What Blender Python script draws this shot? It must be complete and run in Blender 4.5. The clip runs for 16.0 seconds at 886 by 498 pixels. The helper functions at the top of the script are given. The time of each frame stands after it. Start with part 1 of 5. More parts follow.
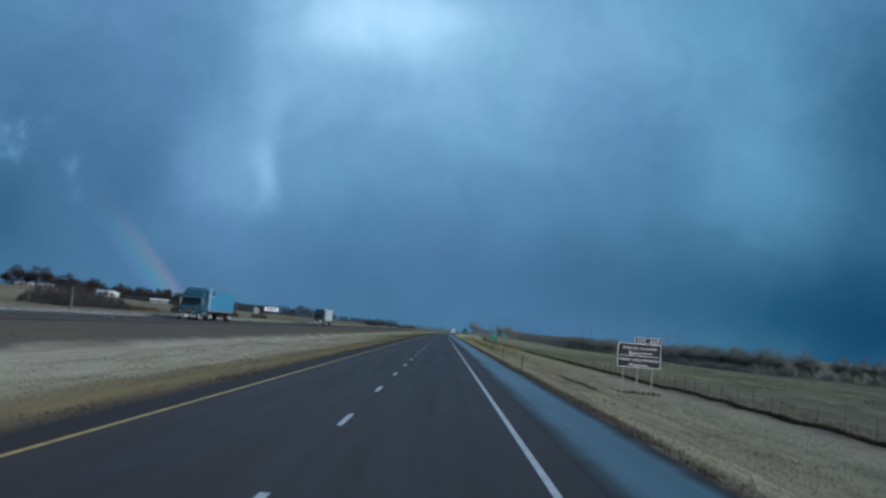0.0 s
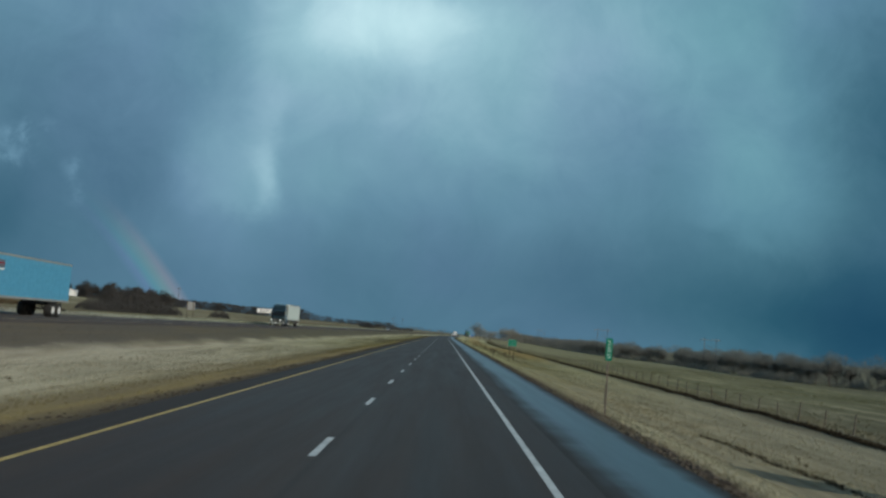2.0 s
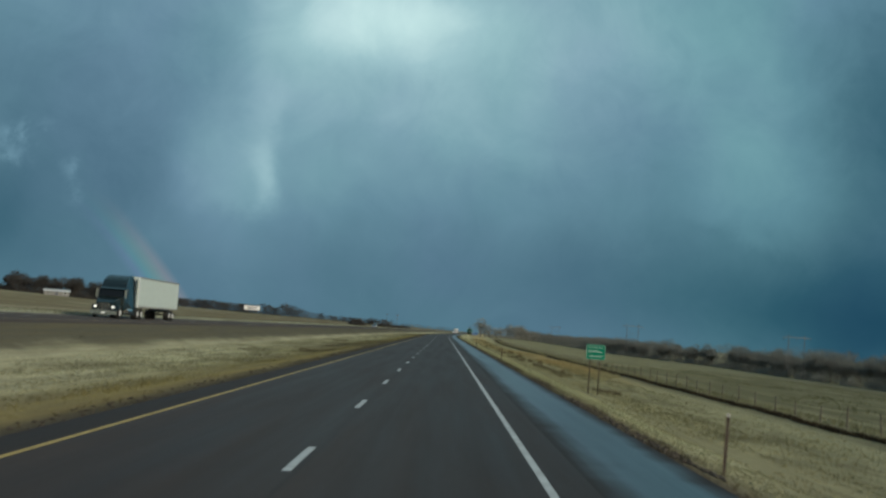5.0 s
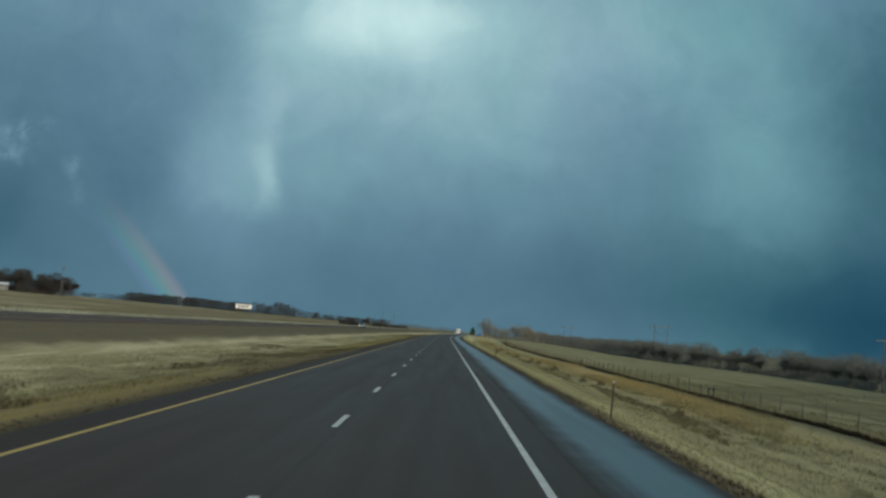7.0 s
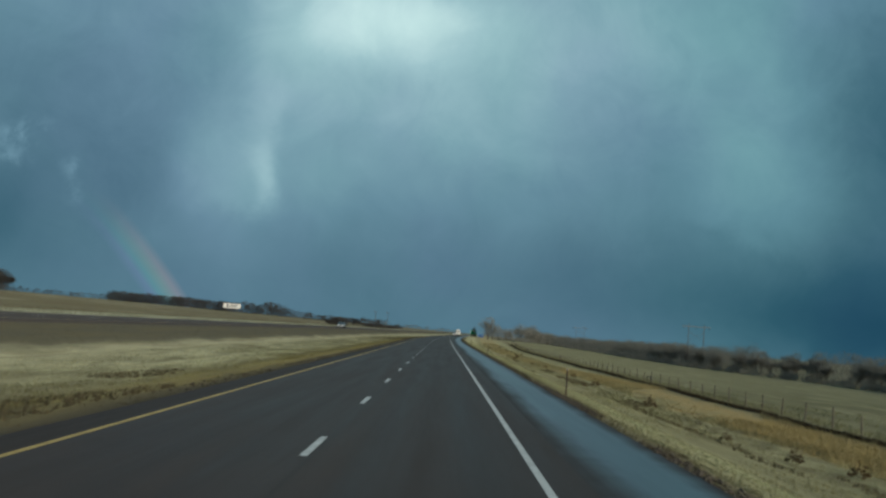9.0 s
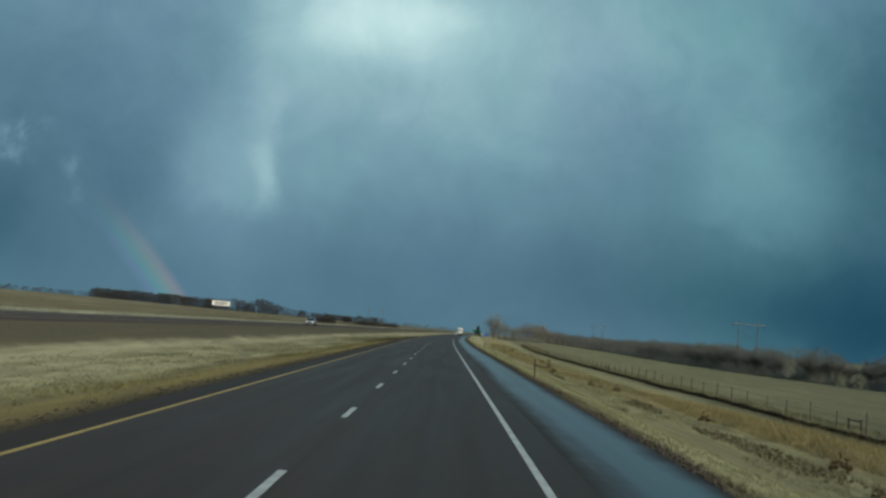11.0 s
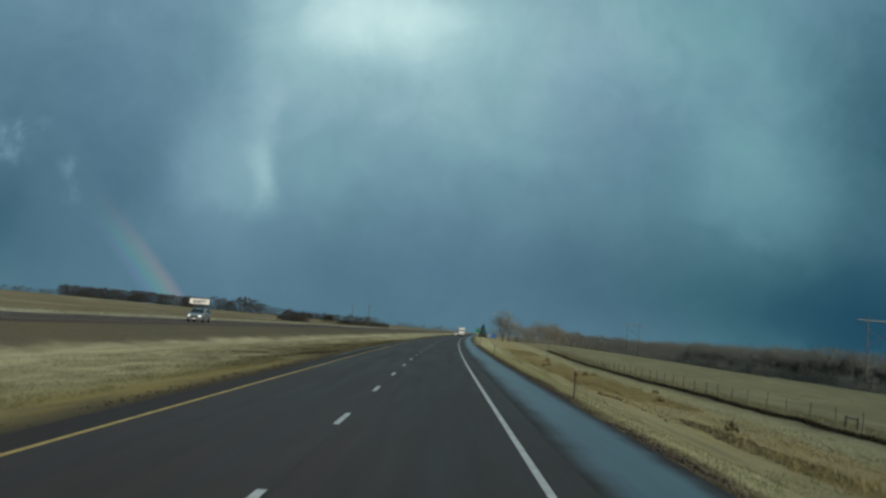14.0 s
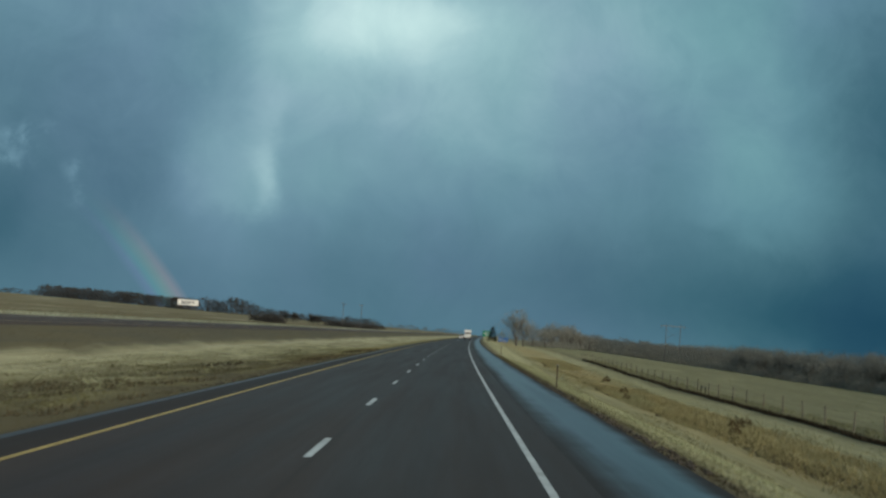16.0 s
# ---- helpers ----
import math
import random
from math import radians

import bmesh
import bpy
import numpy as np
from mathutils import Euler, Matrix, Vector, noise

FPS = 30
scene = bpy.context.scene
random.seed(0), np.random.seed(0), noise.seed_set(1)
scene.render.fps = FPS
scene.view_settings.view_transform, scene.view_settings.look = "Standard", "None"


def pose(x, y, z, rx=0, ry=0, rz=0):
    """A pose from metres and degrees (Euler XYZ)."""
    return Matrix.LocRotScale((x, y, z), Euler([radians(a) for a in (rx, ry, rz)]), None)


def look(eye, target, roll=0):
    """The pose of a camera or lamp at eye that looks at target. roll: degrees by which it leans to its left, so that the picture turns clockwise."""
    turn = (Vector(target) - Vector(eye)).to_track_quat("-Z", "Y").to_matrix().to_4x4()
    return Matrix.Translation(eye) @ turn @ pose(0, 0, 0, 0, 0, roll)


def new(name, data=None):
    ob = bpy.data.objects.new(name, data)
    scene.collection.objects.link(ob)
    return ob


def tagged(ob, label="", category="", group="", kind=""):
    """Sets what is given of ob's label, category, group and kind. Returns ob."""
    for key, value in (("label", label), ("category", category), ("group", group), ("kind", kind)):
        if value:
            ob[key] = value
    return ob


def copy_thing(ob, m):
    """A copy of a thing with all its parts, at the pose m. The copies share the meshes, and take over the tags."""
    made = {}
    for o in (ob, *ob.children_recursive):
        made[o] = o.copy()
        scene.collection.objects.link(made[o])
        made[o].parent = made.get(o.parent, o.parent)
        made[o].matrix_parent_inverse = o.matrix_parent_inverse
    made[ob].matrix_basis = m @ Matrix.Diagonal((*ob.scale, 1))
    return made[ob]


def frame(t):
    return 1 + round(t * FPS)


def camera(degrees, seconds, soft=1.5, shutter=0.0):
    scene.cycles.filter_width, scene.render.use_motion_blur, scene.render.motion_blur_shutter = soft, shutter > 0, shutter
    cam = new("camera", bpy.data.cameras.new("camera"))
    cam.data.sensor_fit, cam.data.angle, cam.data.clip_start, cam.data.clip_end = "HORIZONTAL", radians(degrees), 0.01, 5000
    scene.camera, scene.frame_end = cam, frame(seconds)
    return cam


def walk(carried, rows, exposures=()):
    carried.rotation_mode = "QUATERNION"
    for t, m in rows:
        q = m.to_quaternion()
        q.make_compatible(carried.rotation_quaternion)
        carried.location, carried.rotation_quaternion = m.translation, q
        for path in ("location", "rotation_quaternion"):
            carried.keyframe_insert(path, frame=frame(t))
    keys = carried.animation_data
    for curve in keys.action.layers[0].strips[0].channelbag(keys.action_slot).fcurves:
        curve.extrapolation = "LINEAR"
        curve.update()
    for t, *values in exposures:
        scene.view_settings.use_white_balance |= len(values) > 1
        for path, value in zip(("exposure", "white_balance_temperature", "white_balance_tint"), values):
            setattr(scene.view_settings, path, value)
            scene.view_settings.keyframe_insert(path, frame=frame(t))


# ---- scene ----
# ---------------------------------------------------------------- road line
# s: metres along the lane line from the start, o: metres to the right of it
# straight at first, then a long easy bend to the right
_s = np.arange(-600.0, 4601.0, 1.0)
_k = np.interp(_s, [440, 520, 580, 640, 700, 780, 1000, 1040], [0, 1.0e-4, 1.2e-4, 0.94e-4, 0.66e-4, 0.46e-4, 0.39e-4, 0])
_th = np.concatenate([[0], np.cumsum((_k[1:] + _k[:-1]) / 2)])
_th -= np.interp(0, _s, _th)
_mid = (_th[1:] + _th[:-1]) / 2
_x = np.concatenate([[0], np.cumsum(np.sin(_mid))])
_y = np.concatenate([[0], np.cumsum(np.cos(_mid))])
_x -= np.interp(0, _s, _x)
_y -= np.interp(0, _s, _y)


def heading(s):
    return np.interp(s, _s, _th)


def spot(s, o):
    """Plan position of a point o metres right of the lane line at s."""
    t = heading(s)
    return np.interp(s, _s, _x) + o * np.cos(t), np.interp(s, _s, _y) - o * np.sin(t)


# ---------------------------------------------------------------- camera
EYE = 2.097
cam = camera(44.42, 16.0, soft=2.5, shutter=0.14)
# seconds, along, offset, yaw to the right, pitch up, lean
DRIVE = [
    (0.0, 0.00, 1.96, -0.37, 4.26, 4.61),
    (0.5, 16.45, 1.93, -0.39, 4.30, 4.61),
    (1.0, 32.90, 1.91, -0.41, 4.34, 4.61),
    (1.5, 49.35, 1.89, -0.44, 4.38, 4.61),
    (2.0, 65.97, 1.92, -0.40, 4.39, 4.64),
    (2.5, 82.58, 1.97, -0.30, 4.32, 4.38),
    (3.0, 99.20, 2.01, -0.27, 4.25, 4.22),
    (3.5, 115.79, 2.01, -0.33, 4.26, 4.16),
    (4.0, 132.39, 2.00, -0.34, 4.26, 4.29),
    (4.5, 148.98, 2.02, -0.36, 4.26, 4.31),
    (5.0, 165.57, 2.03, -0.37, 4.26, 4.32),
    (5.5, 182.16, 2.04, -0.38, 4.26, 4.34),
    (6.0, 198.76, 2.05, -0.39, 4.26, 4.36),
    (6.5, 215.35, 2.06, -0.41, 4.26, 4.37),
    (7.0, 231.94, 2.06, -0.43, 4.27, 4.51),
    (7.5, 248.40, 2.06, -0.37, 4.21, 4.52),
    (8.0, 264.87, 2.04, -0.39, 4.29, 4.52),
    (8.5, 281.33, 2.03, -0.36, 4.31, 4.63),
    (9.0, 297.80, 2.02, -0.35, 4.32, 4.54),
    (9.5, 314.29, 2.03, -0.36, 4.30, 4.54),
    (10.0, 330.78, 2.03, -0.36, 4.29, 4.53),
    (10.5, 347.27, 2.04, -0.36, 4.27, 4.53),
    (11.0, 363.76, 2.05, -0.36, 4.25, 4.53),
    (11.5, 380.25, 2.06, -0.36, 4.24, 4.53),
    (12.0, 396.74, 2.05, -0.43, 4.29, 4.61),
    (12.5, 413.31, 2.04, -0.46, 4.30, 4.86),
    (13.0, 429.89, 2.05, -0.39, 4.24, 4.71),
    (13.5, 446.46, 2.04, -0.31, 4.32, 4.47),
    (14.0, 463.03, 2.03, -0.24, 4.26, 4.42),
    (14.5, 479.62, 2.04, -0.31, 4.25, 4.48),
    (15.0, 496.21, 2.07, -0.33, 4.25, 4.54),
    (15.5, 512.79, 2.09, -0.38, 4.32, 4.40),
    (16.0, 529.38, 2.10, -0.42, 4.38, 4.37),
]


def eye_pose(s, o, yaw, pitch, lean):
    x, y = spot(s, o)
    return pose(x, y, EYE, 90 + pitch, 0, -yaw) @ pose(0, 0, 0, 0, 0, lean)


walk(cam, [(t, eye_pose(s, o, a, p, r)) for t, s, o, a, p, r in DRIVE],
     exposures=[(0.0, -0.05, 5130, 12), (0.5, -0.04, 5430, 10), (1.0, -0.03, 5660, 8), (1.5, -0.02, 5890, 7),
                (2.0, 0.0, 6120, 6), (2.5, 0.0, 6350, 5), (3.5, 0.0, 6520, 4), (9.0, 0.0, 6560, 4), (16.0, 0.0, 6590, 4)])

# ---------------------------------------------------------------- world and sun
SUN_AZ, SUN_EL = 131.9, 23.0          # degrees clockwise from straight ahead, and above the horizon
world = bpy.data.worlds.new("storm_sky")
scene.world = world
world.use_nodes = True
wt = world.node_tree
wt.nodes.clear()


class Net:
    """Short hand for building node trees."""

    def __init__(self, tree):
        self.t = tree

    def node(self, kind):
        return self.t.nodes.new(kind)

    def put(self, sock, v):
        if isinstance(v, bpy.types.NodeSocket):
            self.t.links.new(v, sock)
        elif v is not None:
            sock.default_value = v

    def m(self, op, a, b=None, c=None, clamp=False):
        n = self.node("ShaderNodeMath")
        n.operation, n.use_clamp = op, clamp
        for i, v in enumerate((a, b, c)):
            if v is not None:
                self.put(n.inputs[i], v)
        return n.outputs[0]

    def attribute(self, name):
        n = self.node("ShaderNodeAttribute")
        n.attribute_name = name
        return n.outputs["Fac"]

    def noise(self, vec, scale, detail=4.0, rough=0.55, dist=0.0, out=0):
        n = self.node("ShaderNodeTexNoise")
        if vec is not None:
            self.put(n.inputs["Vector"], vec)
        n.inputs["Scale"].default_value = scale
        n.inputs["Detail"].default_value = detail
        n.inputs["Roughness"].default_value = rough
        n.inputs["Distortion"].default_value = dist
        return n.outputs[out]

    def ramp(self, fac, stops, mode="LINEAR"):
        n = self.node("ShaderNodeValToRGB")
        n.color_ramp.interpolation = mode
        e = n.color_ramp.elements
        while len(e) < len(stops):
            e.new(0.5)
        for i, (p, c) in enumerate(stops):
            e[i].position = p
            e[i].color = (*c, 1) if len(c) == 3 else c
        self.put(n.inputs[0], fac)
        return n.outputs[0]

    def mix(self, fac, a, b, blend="MIX"):
        n = self.node("ShaderNodeMix")
        n.data_type, n.blend_type = "RGBA", blend
        for i, v in ((0, fac), (6, a), (7, b)):
            if isinstance(v, tuple) and len(v) == 3:
                v = (*v, 1)
            self.put(n.inputs[i], v)
        return n.outputs[2]

    def range(self, v, a, b, c=0.0, d=1.0, smooth=False):
        n = self.node("ShaderNodeMapRange")
        n.interpolation_type = "SMOOTHSTEP" if smooth else "LINEAR"
        for i, q in enumerate((v, a, b, c, d)):
            self.put(n.inputs[i], q)
        return n.outputs[0]


def srgb(r, g, b):
    return tuple(((c / 255 + 0.055) / 1.055) ** 2.4 if c > 10 else c / 255 / 12.92 for c in (r, g, b))


W = Net(wt)
co = W.node("ShaderNodeTexCoord").outputs["Generated"]
sep = W.node("ShaderNodeSeparateXYZ")
W.put(sep.inputs[0], co)
dx, dy, dz = sep.outputs
# slow warp so that no cloud edge is a clean oval
wn = W.node("ShaderNodeSeparateColor")
W.put(wn.inputs[0], W.noise(co, 7.0, 5.0, 0.55, 0.3, 1))
az = W.m("MULTIPLY", W.m("ARCTAN2", dx, dy), 57.2958)
el = W.m("MULTIPLY", W.m("ARCSINE", W.m("MAXIMUM", W.m("MINIMUM", dz, 1.0), -1.0)), 57.2958)
azw = W.m("ADD", az, W.m("MULTIPLY_ADD", wn.outputs[0], 5.0, -2.5))
elw = W.m("ADD", el, W.m("MULTIPLY_ADD", wn.outputs[1], 4.0, -2.0))


def cloud(a, e, sa, se, amount, tilt=0.0):
    """A soft patch of cloud, lighter or darker, at azimuth a and elevation e."""
    c, s = math.cos(radians(tilt)), math.sin(radians(tilt))
    p, q = W.m("SUBTRACT", azw, a), W.m("SUBTRACT", elw, e)
    u = W.m("DIVIDE", W.m("ADD", W.m("MULTIPLY", p, c), W.m("MULTIPLY", q, s)), sa)
    v = W.m("DIVIDE", W.m("ADD", W.m("MULTIPLY", p, -s), W.m("MULTIPLY", q, c)), se)
    r = W.m("ADD", W.m("MULTIPLY", u, u), W.m("MULTIPLY", v, v))
    return W.m("MULTIPLY", W.m("EXPONENT", W.m("MULTIPLY", r, -1.0)), amount)


CLOUDS = [(-5.5, 15.95, 4.3, 2.77, 0.34), (-0.31, 16.04, 3.1, 2.18, 0.12), (-0.75, 12.3, 6.78, 3.35, 0.16), (-10.51, 14.63, 2.27, 3.14, 0.14),
          (-11.65, 5.6, 3.6, 4.54, 0.085), (-6.2, 7.72, 6.76, 2.54, 0.10), (1.16, 9.83, 3.48, 1.61, 0.05), (-7.42, 11.3, 3.52, 2.87, 0.08), (-16.69, 7.21, 3.22, 2.51, -0.08),
          (-21.3, 11.36, 4.01, 3.44, -0.1), (-22.58, 4.46, 2.95, 3.22, -0.12), (7.9, 15.38, 6.4, 3.94, 0.135), (4.62, 7.2, 5.0, 1.39, 0.03),
          (16.17, 9.09, 4.01, 3.1, 0.06), (21.96, 12.39, 4.16, 7.62, -0.22), (11.04, 3.7, 6.88, 2.28, -0.08), (9.77, 8.16, 2.98, 1.72, -0.02),
          (22.31, 2.19, 5.64, 3.09, -0.23), (15.34, 1.51, 4.96, 1.97, -0.05)]
lum = None
for c in CLOUDS:
    lum = cloud(*c) if lum is None else W.m("ADD", lum, cloud(*c))
# a rain curtain, the ragged rims of two cloud masses and small torn wisps keep their own, sharper shapes
azw = W.m("ADD", az, W.m("MULTIPLY_ADD", W.noise(co, 22.0, 4.0, 0.55), 1.8, -0.9))
elw = W.m("ADD", el, W.m("MULTIPLY_ADD", W.noise(co, 21.0, 5.0, 0.62, 0.5), 2.6, -1.3))


def product(amount, *factors):
    v = factors[0]
    for q in factors[1:]:
        v = W.m("MULTIPLY", v, q)
    return W.m("MULTIPLY", v, amount)


curtain = product(0.075, W.range(azw, -15.6, -12.4, 0.0, 1.0, True), W.range(azw, -8.9, -9.9, 0.0, 1.0, True),
                  W.range(elw, 4.7, 6.2, 0.0, 1.0, True), W.range(el, 14.0, 8.5, 0.0, 1.0, True))
rim = W.m("SUBTRACT", azw, W.m("MULTIPLY_ADD", W.m("POWER", W.m("MAXIMUM", W.m("SUBTRACT", 7.2, elw), 0.0), 1.6), 1.25, 12.3))
mass = product(0.065, W.range(rim, -1.3, 1.9, 0.0, 1.0, True), W.range(elw, 3.6, 6.0, 0.0, 1.0, True), W.range(azw, 22.0, 17.0, 0.0, 1.0, True), W.range(el, 15.0, 10.0, 0.0, 1.0, True))
billow = product(0.075, W.range(W.m("ADD", elw, W.m("MULTIPLY", azw, 0.12)), 12.0, 14.2, 0.0, 1.0, True), W.range(azw, -10.5, -7.0, 0.0, 1.0, True), W.range(azw, 1.5, -2.6, 0.0, 1.0, True))
shelf = product(0.035, W.range(W.m("ADD", elw, W.m("MULTIPLY", azw, 0.22)), 8.5, 10.2, 0.0, 1.0, True), W.range(azw, -5.5, -3.0, 0.0, 1.0, True), W.range(azw, 7.5, 3.0, 0.0, 1.0, True))
for q in (curtain, mass, billow, shelf):
    lum = W.m("ADD", lum, q)
torn = W.range(W.noise(co, 34.0, 5.0, 0.62, 0.3), 0.42, 0.60, 0.15, 1.0, True)
for c in ((-9.9, 7.3, 0.62, 1.7, 0.12, 5.0), (-10.2, 11.3, 0.9, 1.6, 0.05, 0.0)):
    lum = W.m("ADD", lum, cloud(*c))
for c in ((-22.1, 8.1, 1.1, 0.6, 0.20, 12.0), (-22.7, 6.9, 0.9, 0.5, 0.16, 0.0), (-19.5, 6.6, 0.4, 0.5, 0.13, 0.0), (-19.1, 5.4, 0.45, 0.5, 0.13, 0.0)):
    lum = W.m("ADD", lum, W.m("MULTIPLY", cloud(*c), torn))
low = W.noise(co, 9.0, 6.0, 0.6, 0.4)
fine = W.noise(co, 17.0, 6.0, 0.62, 0.9)
lum = W.m("ADD", lum, W.m("MULTIPLY", W.m("ADD", low, -0.5), W.range(el, 3.0, 13.0, 0.08, 0.20)))
lum = W.m("ADD", lum, W.m("MULTIPLY", W.m("ADD", fine, -0.5), W.range(el, 3.0, 13.0, 0.05, 0.14)))
lum = W.m("ADD", lum, W.range(el, 2.0, 17.0, 0.325, 0.515))
storm = W.ramp(lum, [(0.0, srgb(28, 66, 90)), (0.15, srgb(50, 88, 108)), (0.3, srgb(80, 114, 133)), (0.45, srgb(103, 138, 157)),
                     (0.6, srgb(125, 161, 176)), (0.8, srgb(160, 193, 203)), (1.0, srgb(204, 231, 234))])
# the storm light is greener towards the darkest core, and drifts between teal and violet-grey
storm = W.mix(W.range(az, 6.0, 15.0, 0.0, 1.0, True), storm, W.mix(1.0, storm, (0.905, 1.0, 0.965), "MULTIPLY"))
hue = W.noise(co, 6.0, 3.0, 0.5, 0.2)
storm = W.mix(1.0, storm, W.ramp(hue, [(0.35, (0.965, 1.005, 0.995)), (0.5, (1.0, 1.0, 1.015)), (0.65, (1.035, 0.985, 1.04))]), "MULTIPLY")
# the right leg of a rainbow, 42 degrees round the point opposite the sun
anti = Vector((-math.sin(radians(SUN_AZ)) * math.cos(radians(SUN_EL)), -math.cos(radians(SUN_AZ)) * math.cos(radians(SUN_EL)), -math.sin(radians(SUN_EL))))
dot = W.node("ShaderNodeVectorMath")
dot.operation = "DOT_PRODUCT"
W.put(dot.inputs[0], co)
dot.inputs[1].default_value = anti
bow = W.range(W.m("MULTIPLY", W.m("ARCCOSINE", dot.outputs["Value"]), 57.2958), 39.50, 41.35)
bow = W.ramp(bow, [(0.0, (0, 0, 0)), (0.22, (0.03, 0.02, 0.07)), (0.40, (0.015, 0.075, 0.05)), (0.58, (0.06, 0.075, 0.02)),
                   (0.78, (0.11, 0.045, 0.02)), (1.0, (0, 0, 0))])
fade = W.m("MULTIPLY", W.range(el, 6.0, 0.8, 0.0, 1.0, True), W.range(az, -26.0, -20.0, 0.0, 1.0, True))
storm = W.mix(W.m("MULTIPLY", fade, 0.85), storm, bow, "ADD")
# behind the camera the storm has passed: clear sky
nishita = W.node("ShaderNodeTexSky")
nishita.sky_type, nishita.sun_disc = "NISHITA", False
nishita.sun_elevation, nishita.sun_rotation = radians(SUN_EL), radians(SUN_AZ)
clear = W.mix(1.0, nishita.outputs[0], (0.10, 0.10, 0.10), "MULTIPLY")
back = W.range(dy, 0.15, -0.55, 0.0, 1.0, True)
out = W.node("ShaderNodeOutputWorld")
bg = W.node("ShaderNodeBackground")
W.put(bg.inputs[0], W.mix(back, storm, clear))
bg.inputs[1].default_value = 1.0
wt.links.new(bg.outputs[0], out.inputs[0])

sun = new("sun", bpy.data.lights.new("sun", "SUN"))
sun.data.energy, sun.data.angle, sun.data.color = 2.6, radians(0.53), (1.0, 0.88, 0.70)
sun.matrix_world = look((0, 0, 50), (anti.x, anti.y, 50 + anti.z))

# ---------------------------------------------------------------- materials


def material(name, rough=0.6, metal=0.0, spec=0.5):
    mt = bpy.data.materials.new(name)
    mt.use_nodes = True
    b = mt.node_tree.nodes["Principled BSDF"]
    b.inputs["Roughness"].default_value = rough
    b.inputs["Metallic"].default_value = metal
    b.inputs["Specular IOR Level"].default_value = spec
    return mt, Net(mt.node_tree), b


def bump(n, b, h, strength=0.3, dist=0.02):
    k = n.node("ShaderNodeBump")
    k.inputs["Strength"].default_value = strength
    k.inputs["Distance"].default_value = dist
    n.put(k.inputs["Height"], h)
    n.put(b.inputs["Normal"], k.outputs[0])


def paint(name, colour, rough=0.4, metal=0.0, wear=0.15, scale=3.0, dirt=None, spec=0.5):
    """Painted or bare solid surface with slight mottling and dirt."""
    mt, n, b = material(name, rough, metal, spec)
    co = n.node("ShaderNodeTexCoord").outputs["Object"]
    a = n.noise(co, scale, 6.0, 0.6)
    f = n.noise(co, scale * 14, 3.0, 0.6)
    dark = dirt or tuple(c * (1 - wear * 2) for c in colour)
    c = n.mix(n.range(a, 0.35, 0.75), colour, dark)
    c = n.mix(n.range(f, 0.5, 0.9, 0.0, wear), c, tuple(x * 0.6 for x in dark))
    n.put(b.inputs["Base Color"], c)
    n.put(b.inputs["Roughness"], n.range(a, 0.2, 0.8, rough * 0.85, min(1, rough * 1.2)))
    bump(n, b, f, 0.08, 0.005)
    return mt


def thin(mt, n, colour, lean, share):
    """Blades and twigs are so thin that light passes: lit from both sides, and softly."""
    v = n.node("ShaderNodeVectorMath")
    v.operation = "MULTIPLY_ADD"
    n.put(v.inputs[0], n.node("ShaderNodeNewGeometry").outputs["Normal"])
    v.inputs[1].default_value = (0.9, 0.9, 0.9)
    v.inputs[2].default_value = (0.0, 0.0, lean)
    u = n.node("ShaderNodeVectorMath")
    u.operation = "NORMALIZE"
    n.put(u.inputs[0], v.outputs[0])
    mx = n.node("ShaderNodeMixShader")
    mx.inputs[0].default_value = share
    for i, kind in ((1, "ShaderNodeBsdfDiffuse"), (2, "ShaderNodeBsdfTranslucent")):
        sh = n.node(kind)
        n.put(sh.inputs["Color"], colour)
        n.put(sh.inputs["Normal"], u.outputs[0])
        mt.node_tree.links.new(sh.outputs[0], mx.inputs[i])
    mt.node_tree.links.new(mx.outputs[0], mt.node_tree.nodes["Material Output"].inputs["Surface"])


def plant(name, stops, rough=0.85, lean=0.5):
    """Dry grass, twigs and leaves: every blade or twig takes its own shade."""
    mt, n, b = material(name, rough, 0.0, 0.15)
    g = n.node("ShaderNodeNewGeometry")
    pos = g.outputs["Position"]
    c = n.ramp(g.outputs["Random Per Island"], stops)
    mp = n.node("ShaderNodeMapping")
    mp.inputs["Scale"].default_value = (0.55, 0.07, 0.3)
    n.put(mp.inputs[0], pos)
    p = n.noise(mp.outputs[0], 1.0, 5.0, 0.65, 0.3)
    c = n.mix(n.range(p, 0.42, 0.60, 0.0, 0.45), c, tuple(x * 0.72 for x in stops[0][1]))
    thin(mt, n, c, lean, 0.55)
    return mt


